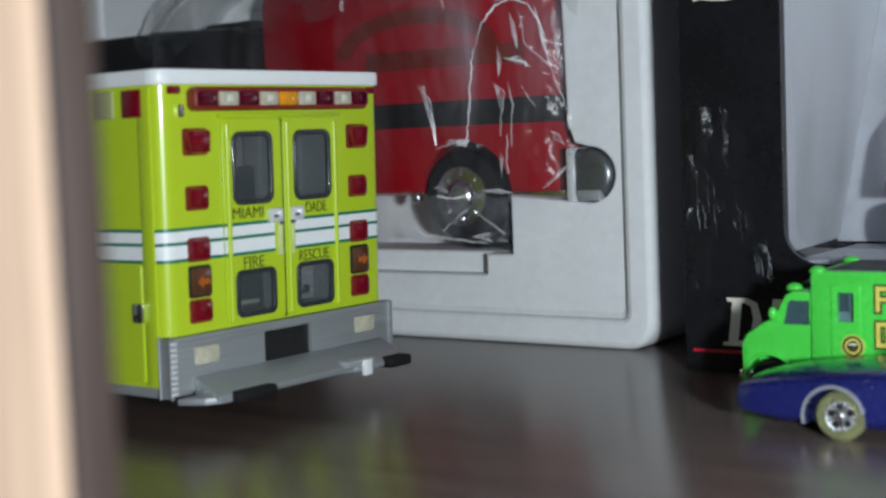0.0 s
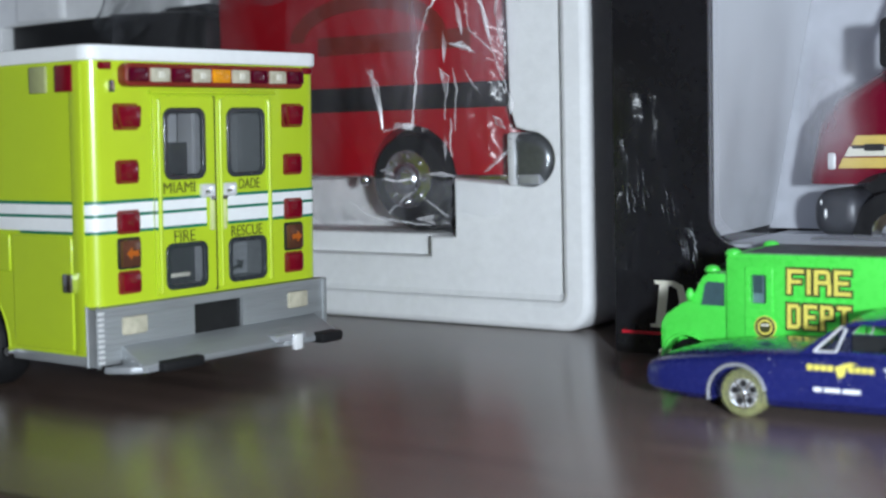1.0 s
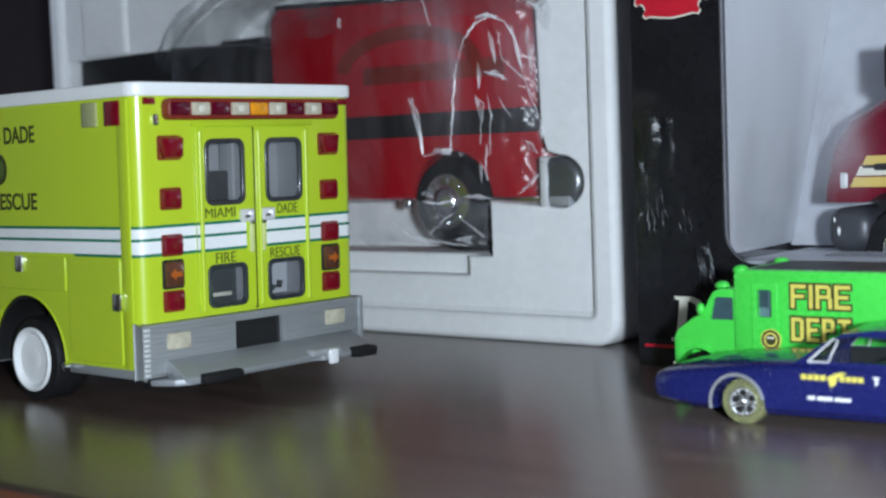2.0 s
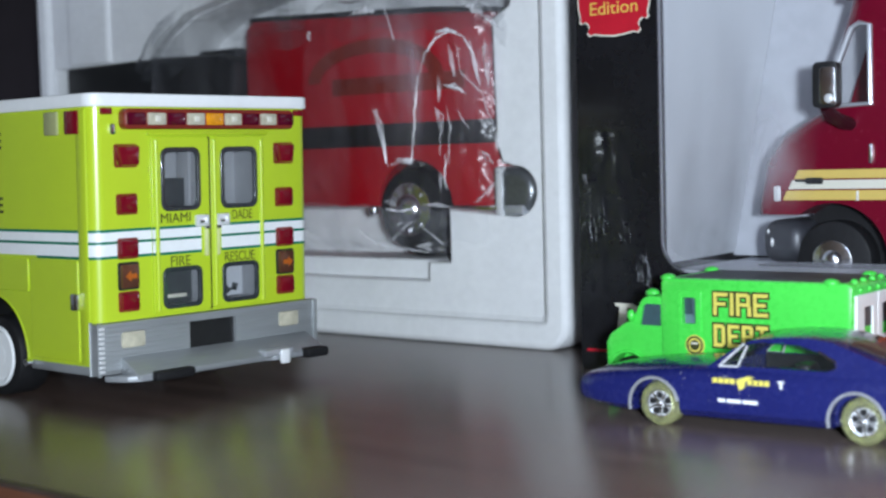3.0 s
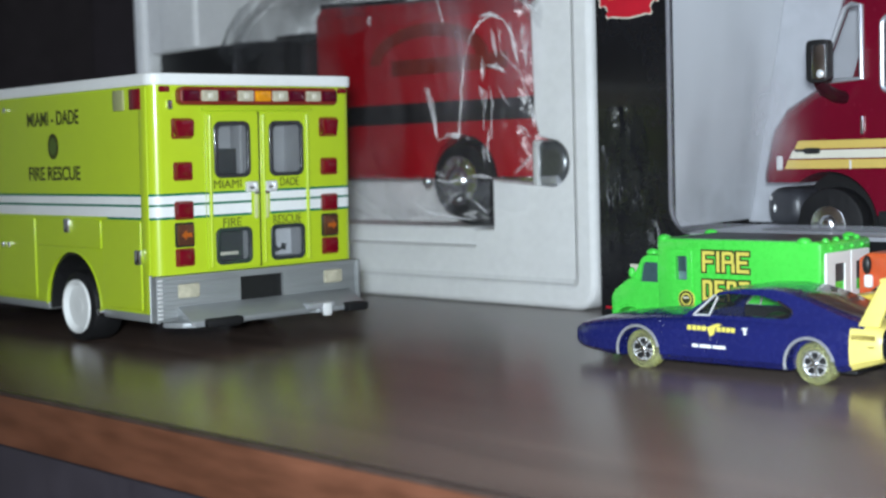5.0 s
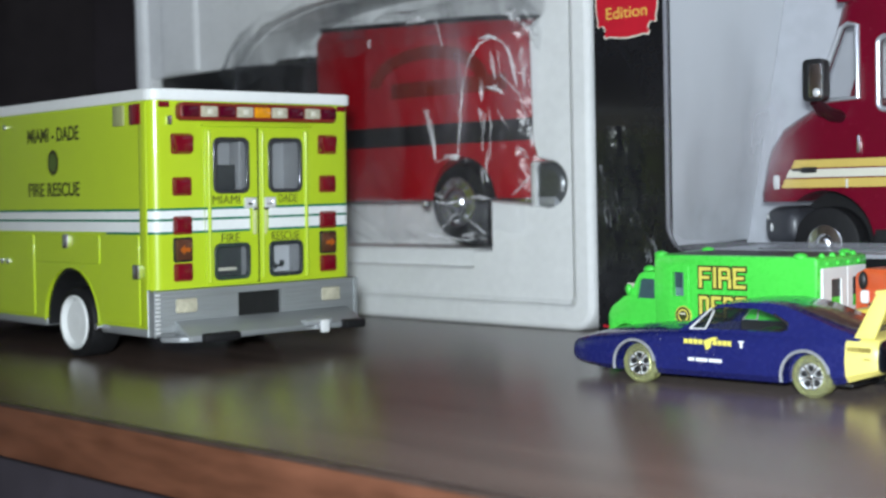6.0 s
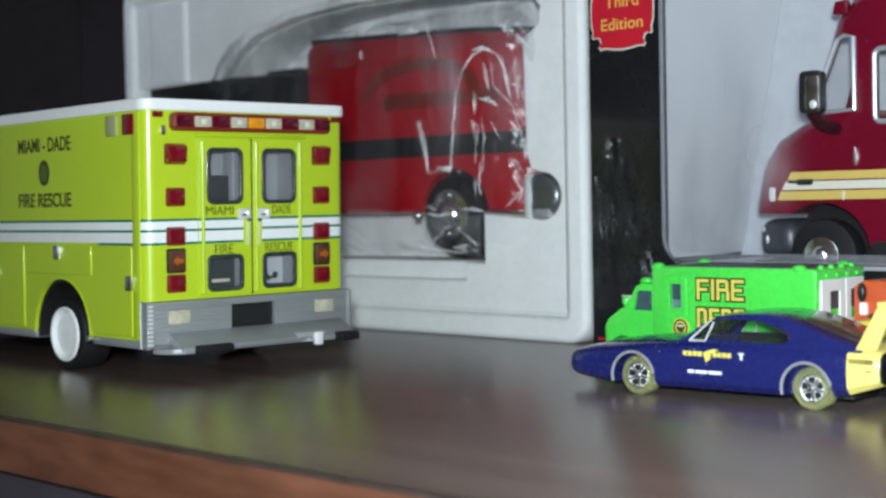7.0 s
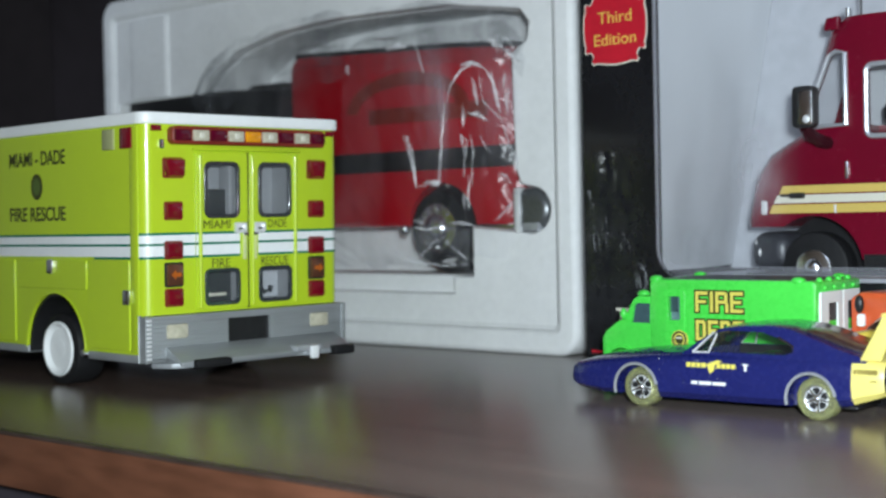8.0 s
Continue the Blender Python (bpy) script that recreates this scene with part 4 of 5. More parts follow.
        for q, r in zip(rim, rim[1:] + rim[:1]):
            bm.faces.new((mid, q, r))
        part("film_highlight", bm, SHEEN, b, "near-white facet painted as a highlight on the film").visible_shadow = False


build_bag()


# ---------------------------------------------------------------- black window box with the maroon van
def build_box():
    b = thing("window_box", "black glossy display box with a clear blister window", "display box", mm(0, 0, 0))
    X0, X1, Z1, Y = 21.5, 330.0, 190.0, 178.0
    win = rounded(49.0, 310, 28.4, 172, 9, 6)
    part("front", plate([rounded(X0, X1, 0, Z1, 0.6, 2), win], Y, Y + 1.2, 0.2), CARD_BLACK, b, "black printed front card")
    part("side", box(X0, X0 + 1.2, Y + 1.2, 252, 0, Z1), CARD_BLACK, b)
    part("side", box(X1 - 1.2, X1, Y + 1.2, 252, 0, Z1), CARD_BLACK, b)
    part("back", box(X0, X1, 252, 253.2, 0, Z1), CARD_BLACK, b)
    part("top", box(X0 + 1.3, X1 - 1.3, Y + 1.3, 251.8, Z1 - 1.2, Z1), CARD_BLACK, b)
    part("base", box(X0 + 1.3, X1 - 1.3, Y + 1.3, 251.8, 0, 1.2), CARD_BLACK, b)
    # pale inner tray: an end wall that leans as it rises, slightly buckled, back and floor
    bm, grid = bmesh.new(), []
    for i in range(31):
        row = []
        for j in range(49):
            u, z = i / 30, 31 + 141 * j / 48
            far = 46.4 + 0.19 * (z - 35)
            dent = (1.0 * noise.noise(Vector((u * 2.2, z * 0.03, 2))) + 0.22 * noise.noise(Vector((u * 5.0, z * 0.09, 6)))) * min(1.0, 6 * u, 6 * (1 - u))
            row.append(bm.verts.new((49.4 + (far - 49.4) * u + dent, Y + 1.4 + 47 * u, z)))
        grid.append(row)
    for i in range(30):
        for j in range(48):
            bm.faces.new((grid[i][j], grid[i + 1][j], grid[i + 1][j + 1], grid[i][j + 1]))
    part("tray_end", bm, TRAY, b, "pale grey inner card, slightly buckled")
    part("tray_back", box(45, 312, 226.6, 227.8, 30, 172), TRAY_BACK, b, "grey inner card with faint clouding")
    part("tray_floor", box(51, 312, Y + 1.5, 226, 28.2, 29.4), TRAY_BACK, b, "grey inner floor")
    part("tray_lip", moved(sheet([(-11, 31), (11, 31), (11, 63.5), (-11, 63.5)], 0), Matrix.Translation((58, 198, 0)) @ Matrix.Rotation(radians(48), 4, "Z")), CLEAR_TRAY, b, "clear shoulder of the inner tray")
    part("tray_sill", sheet(rounded(48, 88, 28.8, 47.0, 1.0, 3), Y + 3.0), SILL_FILM, b, "milky lower rim of the inner tray").visible_shadow = False
    # the tray's clear rounded corner wraps the van's nose
    wrap = []
    for k in range(15):
        t = radians(-75 + 150 * k / 14)
        wrap.append([(72.5 + 12 * math.sin(t) + 0.05 * (z - 34) + 0.6 * noise.noise(Vector((k * 0.3, z * 0.06, 1))), 199.4 - 9.0 * math.cos(t) + 0.5 * noise.noise(Vector((k * 0.3, z * 0.06, 4))), z) for z in [41 + 2.6 * q for q in range(18)]])
    bm = bmesh.new()
    vs = [[bm.verts.new(q) for q in col] for col in wrap]
    for c0, c1 in zip(vs, vs[1:]):
        for q in range(17):
            bm.faces.new((c0[q], c1[q], c1[q + 1], c0[q + 1]))
    part("tray_corner", bm, CLEAR_TRAY, b, "clear rounded corner of the inner tray").visible_shadow = False
    # blister: bulging clear front
    bl = []
    for off, inset in ((0.0, 0.0), (-2.5, 0.4), (-4.6, 2.0), (-5.2, 4.5)):
        bl.append([(x, Y + off, z) for x, z in rounded(49.2 + inset, 310 - inset, 28.4 + inset, 172 - inset, 9 - inset * 0.6, 6)])
    part("blister", loft(bl, False), BLISTER_EDGE, b, "clear rounded blister edge").visible_shadow = False
    part("blister_face", sheet(rounded(53.7, 305.5, 33, 167.5, 6, 6), Y - 5.2), BLISTER, b, "clear blister front").visible_shadow = False
    # a crumpled strip of cellophane clinging to the card beside the window
    bm, grid = bmesh.new(), []
    for i in range(25):
        row = []
        for j in range(37):
            z = 22 + 46 * j / 36
            x = 24 + 25.5 * i / 24 * (1 - 0.6 * (j / 36) ** 2) + noise.noise(Vector((z * 0.12, 0, 0))) * 2
            n = 2.2 * abs(noise.noise(Vector((x * 0.2, z * 0.07, 1)))) + 1.2 * abs(noise.noise(Vector((x * 0.4, z * 0.2, 5))))
            row.append(bm.verts.new((x, Y - 1.0 - n, z)))
        grid.append(row)
    for i in range(24):
        for j in range(36):
            bm.faces.new((grid[i][j], grid[i + 1][j], grid[i + 1][j + 1], grid[i][j + 1]))
    part("cellophane", bm, CELLO, b, "crumpled clear cellophane").visible_shadow = False
    # fine upright pale streaks, painted as glints on its wrinkles
    rng = random.Random(5)
    for k in range(20):
        x0 = 25.0 + 21 * rng.random()
        top = rng.uniform(42, 54) - 0.7 * (x0 - 24.6)
        run = rng.uniform(2.5, 9.0)
        r = rng.choice((0.07, 0.09, 0.12, 0.2))
        pts = [(x0 + 0.12 * q + rng.uniform(-0.15, 0.15), Y - 2.6 + rng.uniform(-0.4, 0.4), top - run * q / 7) for q in range(8)]
        part("cellophane_streak", tube(pts, [r * math.sin(math.pi * (q + 0.5) / 8) * rng.uniform(0.4, 1.3) for q in range(8)], 5, True, 0.4), GLINT, b, "pale streak painted as a glint on the cellophane").visible_shadow = False
    # a few broader painted glints
    for x0, z0, x1, z1, r in ((25.6, 56, 26.2, 50, 0.5), (26.8, 52, 27.2, 44, 0.4), (43.0, 33.6, 45.4, 31.4, 0.7)):
        pts = [(x0 + (x1 - x0) * k / 5 + rng.uniform(-0.3, 0.3), Y - 2.8, z0 + (z1 - z0) * k / 5) for k in range(6)]
        part("cellophane_streak", tube(pts, [r * rng.uniform(0.3, 1.2) for _ in pts], 5, True, 0.4), GLINT, b, "pale streak painted as a glint on the cellophane").visible_shadow = False
    # printing
    y = Y - 0.12
    part("red_line", box(23.5, 308, y, Y + 0.2, 5.2, 6.0), BADGE_RED, b, "thin red printed line")
    glyph = [(32.0, 7.2), (37.6, 7.2), (41.0, 9.6), (42.4, 14.2), (41.2, 18.4), (38.6, 19.5), (33.0, 19.5), (33.3, 18.6), (34.6, 18.4), (33.4, 8.2), (31.8, 8.0)]
    hole = [(36.0, 8.6), (37.4, 8.6), (39.4, 10.6), (40.2, 14.2), (39.6, 17.4), (38.0, 18.2), (37.2, 18.2)]
    part("white_mark", plate([glyph, hole], y, Y + 0.2), CREAM, b, "bold white printed mark")
    part("white_mark", plate([[(44.2, 7.2), (46.8, 7.2), (48.0, 19.5), (45.4, 19.5)]], y, Y + 0.2), CREAM, b, "bold white printed mark")

    def cross(cx, cz, k):
        arm = [(1.0, 0.0), (0.985, 0.3), (0.93, 0.5), (0.955, 0.6), (0.9, 0.66), (0.8, 0.62), (0.72, 0.68), (0.68, 0.78), (0.74, 0.88), (0.68, 0.96), (0.55, 0.93), (0.3, 0.97), (0.0, 1.0)]
        half = arm + [(-u, v) for u, v in arm[-2::-1]]
        pts = [(cx + k * u, cz + k * v) for u, v in half + [(-u, -v) for u, v in half[1:-1]]]
        return pts

    part("badge_border", plate([cross(34.4, 106.2, 12.0)], Y - 0.12, Y + 0.2), CREAM, b, "pale border of the badge")
    part("badge", plate([cross(34.4, 106.2, 11.5)], Y - 0.2, Y + 0.1), BADGE_RED, b, "red cross-shaped badge")
    part("lettering", moved(letters("Third", 3.6, 12.5, 0.1, 0.02), Matrix.Translation((34.5, Y - 0.22, 109.2))), BADGE_YELLOW, b, "yellow lettering reading Third")
    part("lettering", moved(letters("Edition", 3.6, 15.5, 0.1, 0.02), Matrix.Translation((34.5, Y - 0.22, 102.4))), BADGE_YELLOW, b, "yellow lettering reading Edition")


build_box()


def build_maroon_van():
    v = thing("toy_rescue_van", "maroon toy rescue van with cream and gold stripes, behind clear plastic", "toy van", mm(0, 0, 0))
    Y0, Y1 = 200.0, 224.5
    side = [(65.6, 34), (280, 34), (280, 105), (96.5, 104), (93, 101), (83.6, 71.5), (73, 65.6), (68.0, 59), (65.2, 46)]
    shell = prism(side, Y0, Y1, "y")
    nose = [g for g in shell.edges if all(abs(q.co.y - Y0) < 0.01 and q.co.x < 97 for q in g.verts)]
    bmesh.ops.bevel(shell, geom=nose, offset=5.5, segments=5, profile=0.5, affect="EDGES", clamp_overlap=True)
    w1 = [(85.6, 72.6), (99.4, 73.0), (99.2, 93.6), (96.4, 94.2), (94.2, 93)]
    w2 = rounded(105.6, 126, 69.2, 89.6, 2.0)
    tools = [prism(w1, Y0 - 4, Y0 + 8, "y"), prism(w2, Y0 - 4, Y0 + 8, "y"), cyl((88.3, Y0, 31.2), 15.6, 24, "y", 40), prism([(78, 72.6), (140, 72.6), (140, 97.4), (88, 97.4)], Y0 + 2.4, Y1 - 2.4, "y"), box(60, 82, Y0 - 6, Y1 + 4, 30, 43.6)]
    body = part("body", cut(shell, *tools), MAROON, v)
    for w, nm in ((w1, "quarter_window"), (w2, "side_window")):
        wn = part(nm, plate([w], Y0 + 1.0, Y0 + 1.3), WINDOW_CLEAR, v, "clear window")
        part("window_frame", tube([(x, Y0 - 0.2, z) for x, z in w + w[:1]], 0.8), SILVER_TRIM, wn, "chrome window frame")
    part("cabin", box(94.5, 139, Y1 - 3.0, Y1 - 2.3, 73, 97), TRAY, v, "pale cabin interior")
    part("seat", box(108, 124, 204, 211, 72.7, 79, 2), BLACK, v, "black seat")
    for z0, z1, m, x0 in ((53.4, 55.8, GOLD, 77.6), (50.6, 53.0, CREAM, 75.8), (47.6, 50.2, GOLD, 74.2)):
        part("stripe", prism([(x0, z0), (280, z0), (280, z1), (x0 + 1.2, z1)], Y0 - 0.15, Y0 + 0.3, "y"), m, v, "pale gold stripe" if m is GOLD else "cream stripe")
    part("door_slot", join(box(80.8, 86.0, Y0 - 0.7, Y0 + 0.2, 51.9, 53.7, 0.5), box(77.8, 81.2, Y0 - 0.4, Y0 + 0.2, 52.5, 53.3, 0.2)), BLACK, v, "black door catch")
    part("headlamp", box(71.4, 73.6, Y0 - 0.4, Y0 + 3, 47.2, 51.6, 0.6), BRIGHT_TRIM, v, "bright rectangular headlamp")
    part("turn_lamp", box(68.0, 70.4, Y0 + 1.8, Y0 + 5, 46.8, 52.0, 0.6), RED_LENS, v, "dark red turn lamp")
    part("front_bumper", box(67.0, 80.5, Y0 - 0.4, Y1, 30, 42.2, 4.5, 4), GUNMETAL, v, "dark plated front bumper")
    # pale beads stand in for glints on the plated bumper
    for x, z, r in ((70.0, 39.0, 0.5), (71.2, 36.0, 0.8)):
        part("bumper_glint", ball((x, Y0 - 0.8, z), r, 0.6, 0.6, 1.6, 14), BRIGHT_TRIM, v, "pale bead painted as a glint on the bumper")
    part("arch_lining", cyl((88.3, Y0 + 14.5, 31.4), 15.5, 7, "y", 40), RUBBER, v)
    wh = part("wheel", cyl((88.3, Y0 + 4, 31.2), 10.8, 7, "y", 40, None, 1.0), RUBBER, v, "black tyre")
    part("hub", join(cyl((88.3, Y0 + 0.5, 31.2), 5.6, 1.5, "y", 24, None, 0.4), ball((88.3, Y0, 31.2), 3.0, 1, 0.6, 1)), CHROME, wh, "chrome hub")
    mir = part("mirror", prism(rounded(88.4, 95.2, 72.0, 84.0, 1.6), 188, 191.5, "y", 0.8), BLACK, v, "black wing mirror with chrome face")
    part("mirror_face", prism(rounded(90.6, 94.9, 72.8, 82.6, 0.9), 187.4, 188.6, "y", 0.3), CHROME, mir, "chrome mirror face")
    # pale ball stands in for the bright reflection in the mirror
    part("mirror_glint", ball((93.2, 187.6, 74.4), 1.3, 1, 0.5, 1, 12), BRIGHT_TRIM, mir, "pale ball painted as a glint on the mirror")
    part("mirror_arm", tube([(91.0, 190.5, 72.4), (91.6, 193, 70.0), (92.6, 197, 68.4), (93.6, 200.5, 67.8)], [1.7, 1.9, 1.9, 1.8], 10), MAROON_DARK, mir)
    part("visor", prism([(92.6, 100.4), (97.5, 100.4), (97.5, 104.5), (93.4, 104.2)], Y0 - 0.5, Y0 + 2, "y", 0.6), MAROON, v)
    part("aerial", cyl((101.5, Y0 + 6, 125), 0.35, 44, "z", 8), BLACK, v)
    part("roof_lamp", cyl((99, Y0 + 3, 105.5), 1.2, 2.5, "z", 12), CHROME, v)
    # upright chrome sliver stands in for a reflection on the cellophane
    part("door_chrome", box(99.0, 99.9, Y0 - 0.9, Y0 + 0.2, 57.2, 62.4, 0.3), CHROME, v, "thin chrome sliver set as a glint off the cellophane")
    # pale upright dash painted as a glint above the wheel arch
    part("arch_glint", box(95.2, 95.9, Y0 - 0.3, Y0 + 0.2, 47.4, 50.0, 0.15), BRIGHT_TRIM, v)
    part("sill", box(104, 280, Y0 - 0.4, Y1, 31.2, 35.5, 0.6), BLACK, v, "black sill")
    part("display_base", box(68, 290, Y0 - 3, 225.5, 29.45, 29.9), BLACK, v)


build_maroon_van()


# ---------------------------------------------------------------- small cars
def small_wheel(parent, x, y, z, r, w, s, tyre, rim, spokes=5, rim_share=0.62, label=""):
    """A toy wheel: rounded tyre, dished rim and spokes; s = -1 faces -y."""
    rings = []
    for u, k in ((0.62, -1.0), (0.9, -1.0), (1.0, -0.72), (1.0, 0.72), (0.9, 1.0), (0.62, 1.0)):
        rings.append([(x + r * u * math.cos(t), y + k * w / 2, z + r * u * math.sin(t)) for t in [2 * math.pi * i / 40 for i in range(40)]])
    bm = loft(rings + rings[:1], False)
    wheel = part("wheel", bm, tyre, parent, label)
    rr = r * rim_share
    yo = y + s * w * 0.30
    metal = rim is CHROME
    part("rim_barrel", join(cyl((x, y, z), rr, w * 0.5, "y", 32), cyl((x, yo - s * 0.1, z), rr * 0.96, w * 0.1, "y", 32, rr * 0.5 if s > 0 else None)), BRIGHT_TRIM if metal else rim, wheel, "bright dished rim")
    part("rim_ring", tube([(x + rr * math.cos(t), yo, z + rr * math.sin(t)) for t in [2 * math.pi * i / 32 for i in range(33)]], r * 0.07), rim, wheel, "bright rim ring")
    for k in range(spokes):
        t = 2 * math.pi * k / spokes + 0.4
        ca, sa = math.cos(t), math.sin(t)
        wedge = [(x + rr * (u * ca - v * sa), z + rr * (u * sa + v * ca)) for u, v in ((0.34, -0.08), (0.62, -0.27), (0.82, -0.24), (0.86, 0.0), (0.82, 0.24), (0.62, 0.27), (0.34, 0.08))]
        part("rim_hole", plate([wedge], yo + s * w * 0.06 - 0.08, yo + s * w * 0.06 + 0.08), BLACK, wheel, "dark opening between spokes")
        part("spoke", tube([(x + rr * 0.15 * math.cos(t + 0.63), yo + s * 0.4, z + rr * 0.15 * math.sin(t + 0.63)), (x + rr * 0.95 * math.cos(t + 0.63), yo + s * 0.25, z + rr * 0.95 * math.sin(t + 0.63))], [r * 0.06, r * 0.05], 6), rim, wheel)
    part("hub_cap", ball((x, yo + s * 0.3, z), r * 0.17, 1, 0.7, 1, 12), rim, wheel)
    return wheel


def build_green_van():
    g = thing("toy_fire_van", "neon green toy van lettered FIRE DEPT with white rear doors", "toy van", mm(50.4, 144.2, 0, 0, 0, 1.2))
    W = 26.5
    cargo = prism([(17.2, 4.2), (66.0, 4.2), (66.4, 29.9), (65.2, 30.5), (18.4, 30.5), (17.2, 29.7)], 0, W, "y", 1.2)
    cab = prism([(0.6, 5), (17.6, 5), (17.6, 25.8), (12.8, 25.8), (11.0, 24.9), (9.9, 23.0), (8.2, 19.6), (5.6, 18.4), (1.6, 15.6), (0.4, 13.4)], 1.0, W - 1.0, "y", 0.9)
    w_cab = [(10.6, 18.2), (16.6, 18.2), (16.6, 23.6), (12.4, 23.7), (11.5, 22.9)]
    part("body", cut(cargo, cyl((52, 0, 5.2), 5.9, 12, "y", 28), box(23.3, 26.9, -2, 3, 19.4, 25.8), box(19.6, 64.2, 2.2, W + 2, 29.7, 34)), NEON, g)
    part("cab", cut(cab, cyl((7.2, 0, 5.3), 6.0, 14, "y", 28), prism(w_cab, -1, 3.2, "y"), prism([(8.6, 20.8), (6.5, 22), (10.2, 27.5), (11.8, 25.2)], 3.4, W - 3.4, "y")), NEON, g)
    part("roof_panel", box(19.9, 64.0, 2.4, W - 0.4, 29.0, 30.5, 0.3), LINER_DARK, g, "dark recessed roof panel")
    part("cab_window", prism(w_cab, 1.7, 2.1, "y"), GLASS_BLUE, g, "clear blue-grey cab window")
    part("cab_interior", box(9.5, 16, 4.0, W - 4, 12, 21, 1), GLASS_GREY, g)
    part("windscreen", prism([(8.8, 20.8), (11.6, 25.0), (12.0, 24.8), (9.2, 20.6)], 3.3, W - 3.3, "y"), WINDOW_CLEAR, g)
    wn = part("side_window", box(23.2, 27.0, 1.2, 1.5, 19.3, 25.9), PALE_PANE, g, "pale blue side window")
    part("window_shade", box(23.3, 25.6, 0.9, 1.3, 21.6, 25.8), GLASS_BLUE, wn, "dark edge of the window")
    part("side_door", plate([rounded(22.0, 28.4, 9.0, 27.6, 0.6, 3), rounded(23.3, 26.9, 19.4, 25.8, 0.4, 3)], -0.35, 0.2, 0.12), NEON, g)
    part("front_arch", tube([(7.2 + 6.0 * math.cos(t), 0.9, 5.3 + 6.0 * math.sin(t)) for t in [math.pi * i / 16 for i in range(17)]], 0.45), NEON, g)
    for x, y in ((18.6, 1.6), (18.6, W - 1.6), (61.0, 1.4), (61.0, W - 1.4)):
        part("roof_beacon", ball((x, y, 30.3), 1.7, 1.2, 1, 0.7, 12), NEON, g)
    for y in (4.5, 10.0, 15.5, 21.0):
        part("roof_lamp", ball((65.2, y, 30.5), 0.9, 1, 1, 0.9, 10), NEON, g)
        part("roof_lamp", ball((66.4, y + 0.6, 28.6), 0.6, 1, 1, 1, 8), NEON, g)
    part("cab_beacon", ball((11.6, 6.0, 25.9), 1.5, 1.3, 1, 0.8, 12), NEON, g)
    part("roof_light", box(12.6, 16.6, 7.5, W - 7.5, 25.2, 27.2, 0.6), BLACK, g, "dark light bar on the cab")
    for y0, y1, yc in ((1.8, 14.6, 9.0), (14.9, 24.8, 20.2)):
        door = part("rear_door", moved(plate([rounded(y0, y1, 5.0, 27.6, 0.4, 2), rounded(yc - 2.6, yc + 2.6, 17.2, 24.6, 0.3, 2)], -0.6, 0.3, 0.15), Matrix.Translation((66.3, 0, 0)) @ REAR), WHITE, g, "white rear door")
        part("door_window", box(66.1, 66.45, yc - 2.6, yc + 2.6, 20.0, 24.6), LINER_DARK, door, "dark door window")
        part("window_reveal", box(66.1, 66.45, yc - 2.6, yc + 2.6, 17.2, 20.0), NEON, door, "green edge seen through the window")
    part("bumper", box(-0.6, 3.0, 2.0, W - 2.0, 5.2, 7.4, 0.7), CHROME, g, "chrome front bumper")
    part("headlamp", ball((1.0, 3.6, 9.8), 1.2), CHROME, g)
    part("wing_mirror", ball((8.4, 0.4, 20.6), 1.3, 0.8, 0.7, 1.2, 12), NEON, g)
    for x in (7.2, 52):
        for y, s in ((3.0, -1), (W - 3.0, 1)):
            small_wheel(g, x, y, 4.9, 4.9, 3.6, s, RUBBER, CHROME, 5, 0.66, "black toy tyre")
    for txt, z, wd in (("FIRE", 24.6, 14.2), ("DEPT", 16.9, 14.2)):
        part("lettering_outline", moved(block_letters(txt, 5.5, wd, 0.9, 0.46), Matrix.Translation((38.8, -0.02, z))), PRINT, g, "dark outline of the lettering")
        part("lettering", moved(block_letters(txt, 5.5, wd, 0.9), Matrix.Translation((38.8, -0.1, z))), SIGN_YELLOW, g, "yellow lettering reading " + txt)
    seal = part("seal", cyl((26.7, 0.0, 14.2), 2.5, 0.9, "y", 28), SIGN_YELLOW, g, "round yellow and dark seal")
    part("seal_ring", tube([(26.7 + 2.0 * math.cos(t), -0.45, 14.2 + 2.0 * math.sin(t)) for t in [2 * math.pi * i / 24 for i in range(25)]], 0.28), PRINT, seal)
    part("seal_core", cyl((26.7, -0.05, 14.2), 1.3, 0.95, "y", 20), PRINT, seal)
    part("seal_bar", box(25.8, 27.6, -0.6, 0, 14.4, 14.9), CREAM, seal)


build_green_van()


def car_ring(x, w, zb, zt, crown, yc=14.0):
    h = zt - zb
    half = [(0.86, zb), (0.97, zb + 0.14 * h), (1.0, zb + 0.42 * h), (0.985, zb + 0.68 * h), (0.95, zb + 0.86 * h), (0.87, zt - 0.03 * h), (0.72, zt + 0.3 * crown), (0.36, zt + 0.85 * crown), (0.0, zt + crown)]
    return [(x, yc - w * k, z) for k, z in half] + [(x, yc + w * k, z) for k, z in half[-2::-1]]


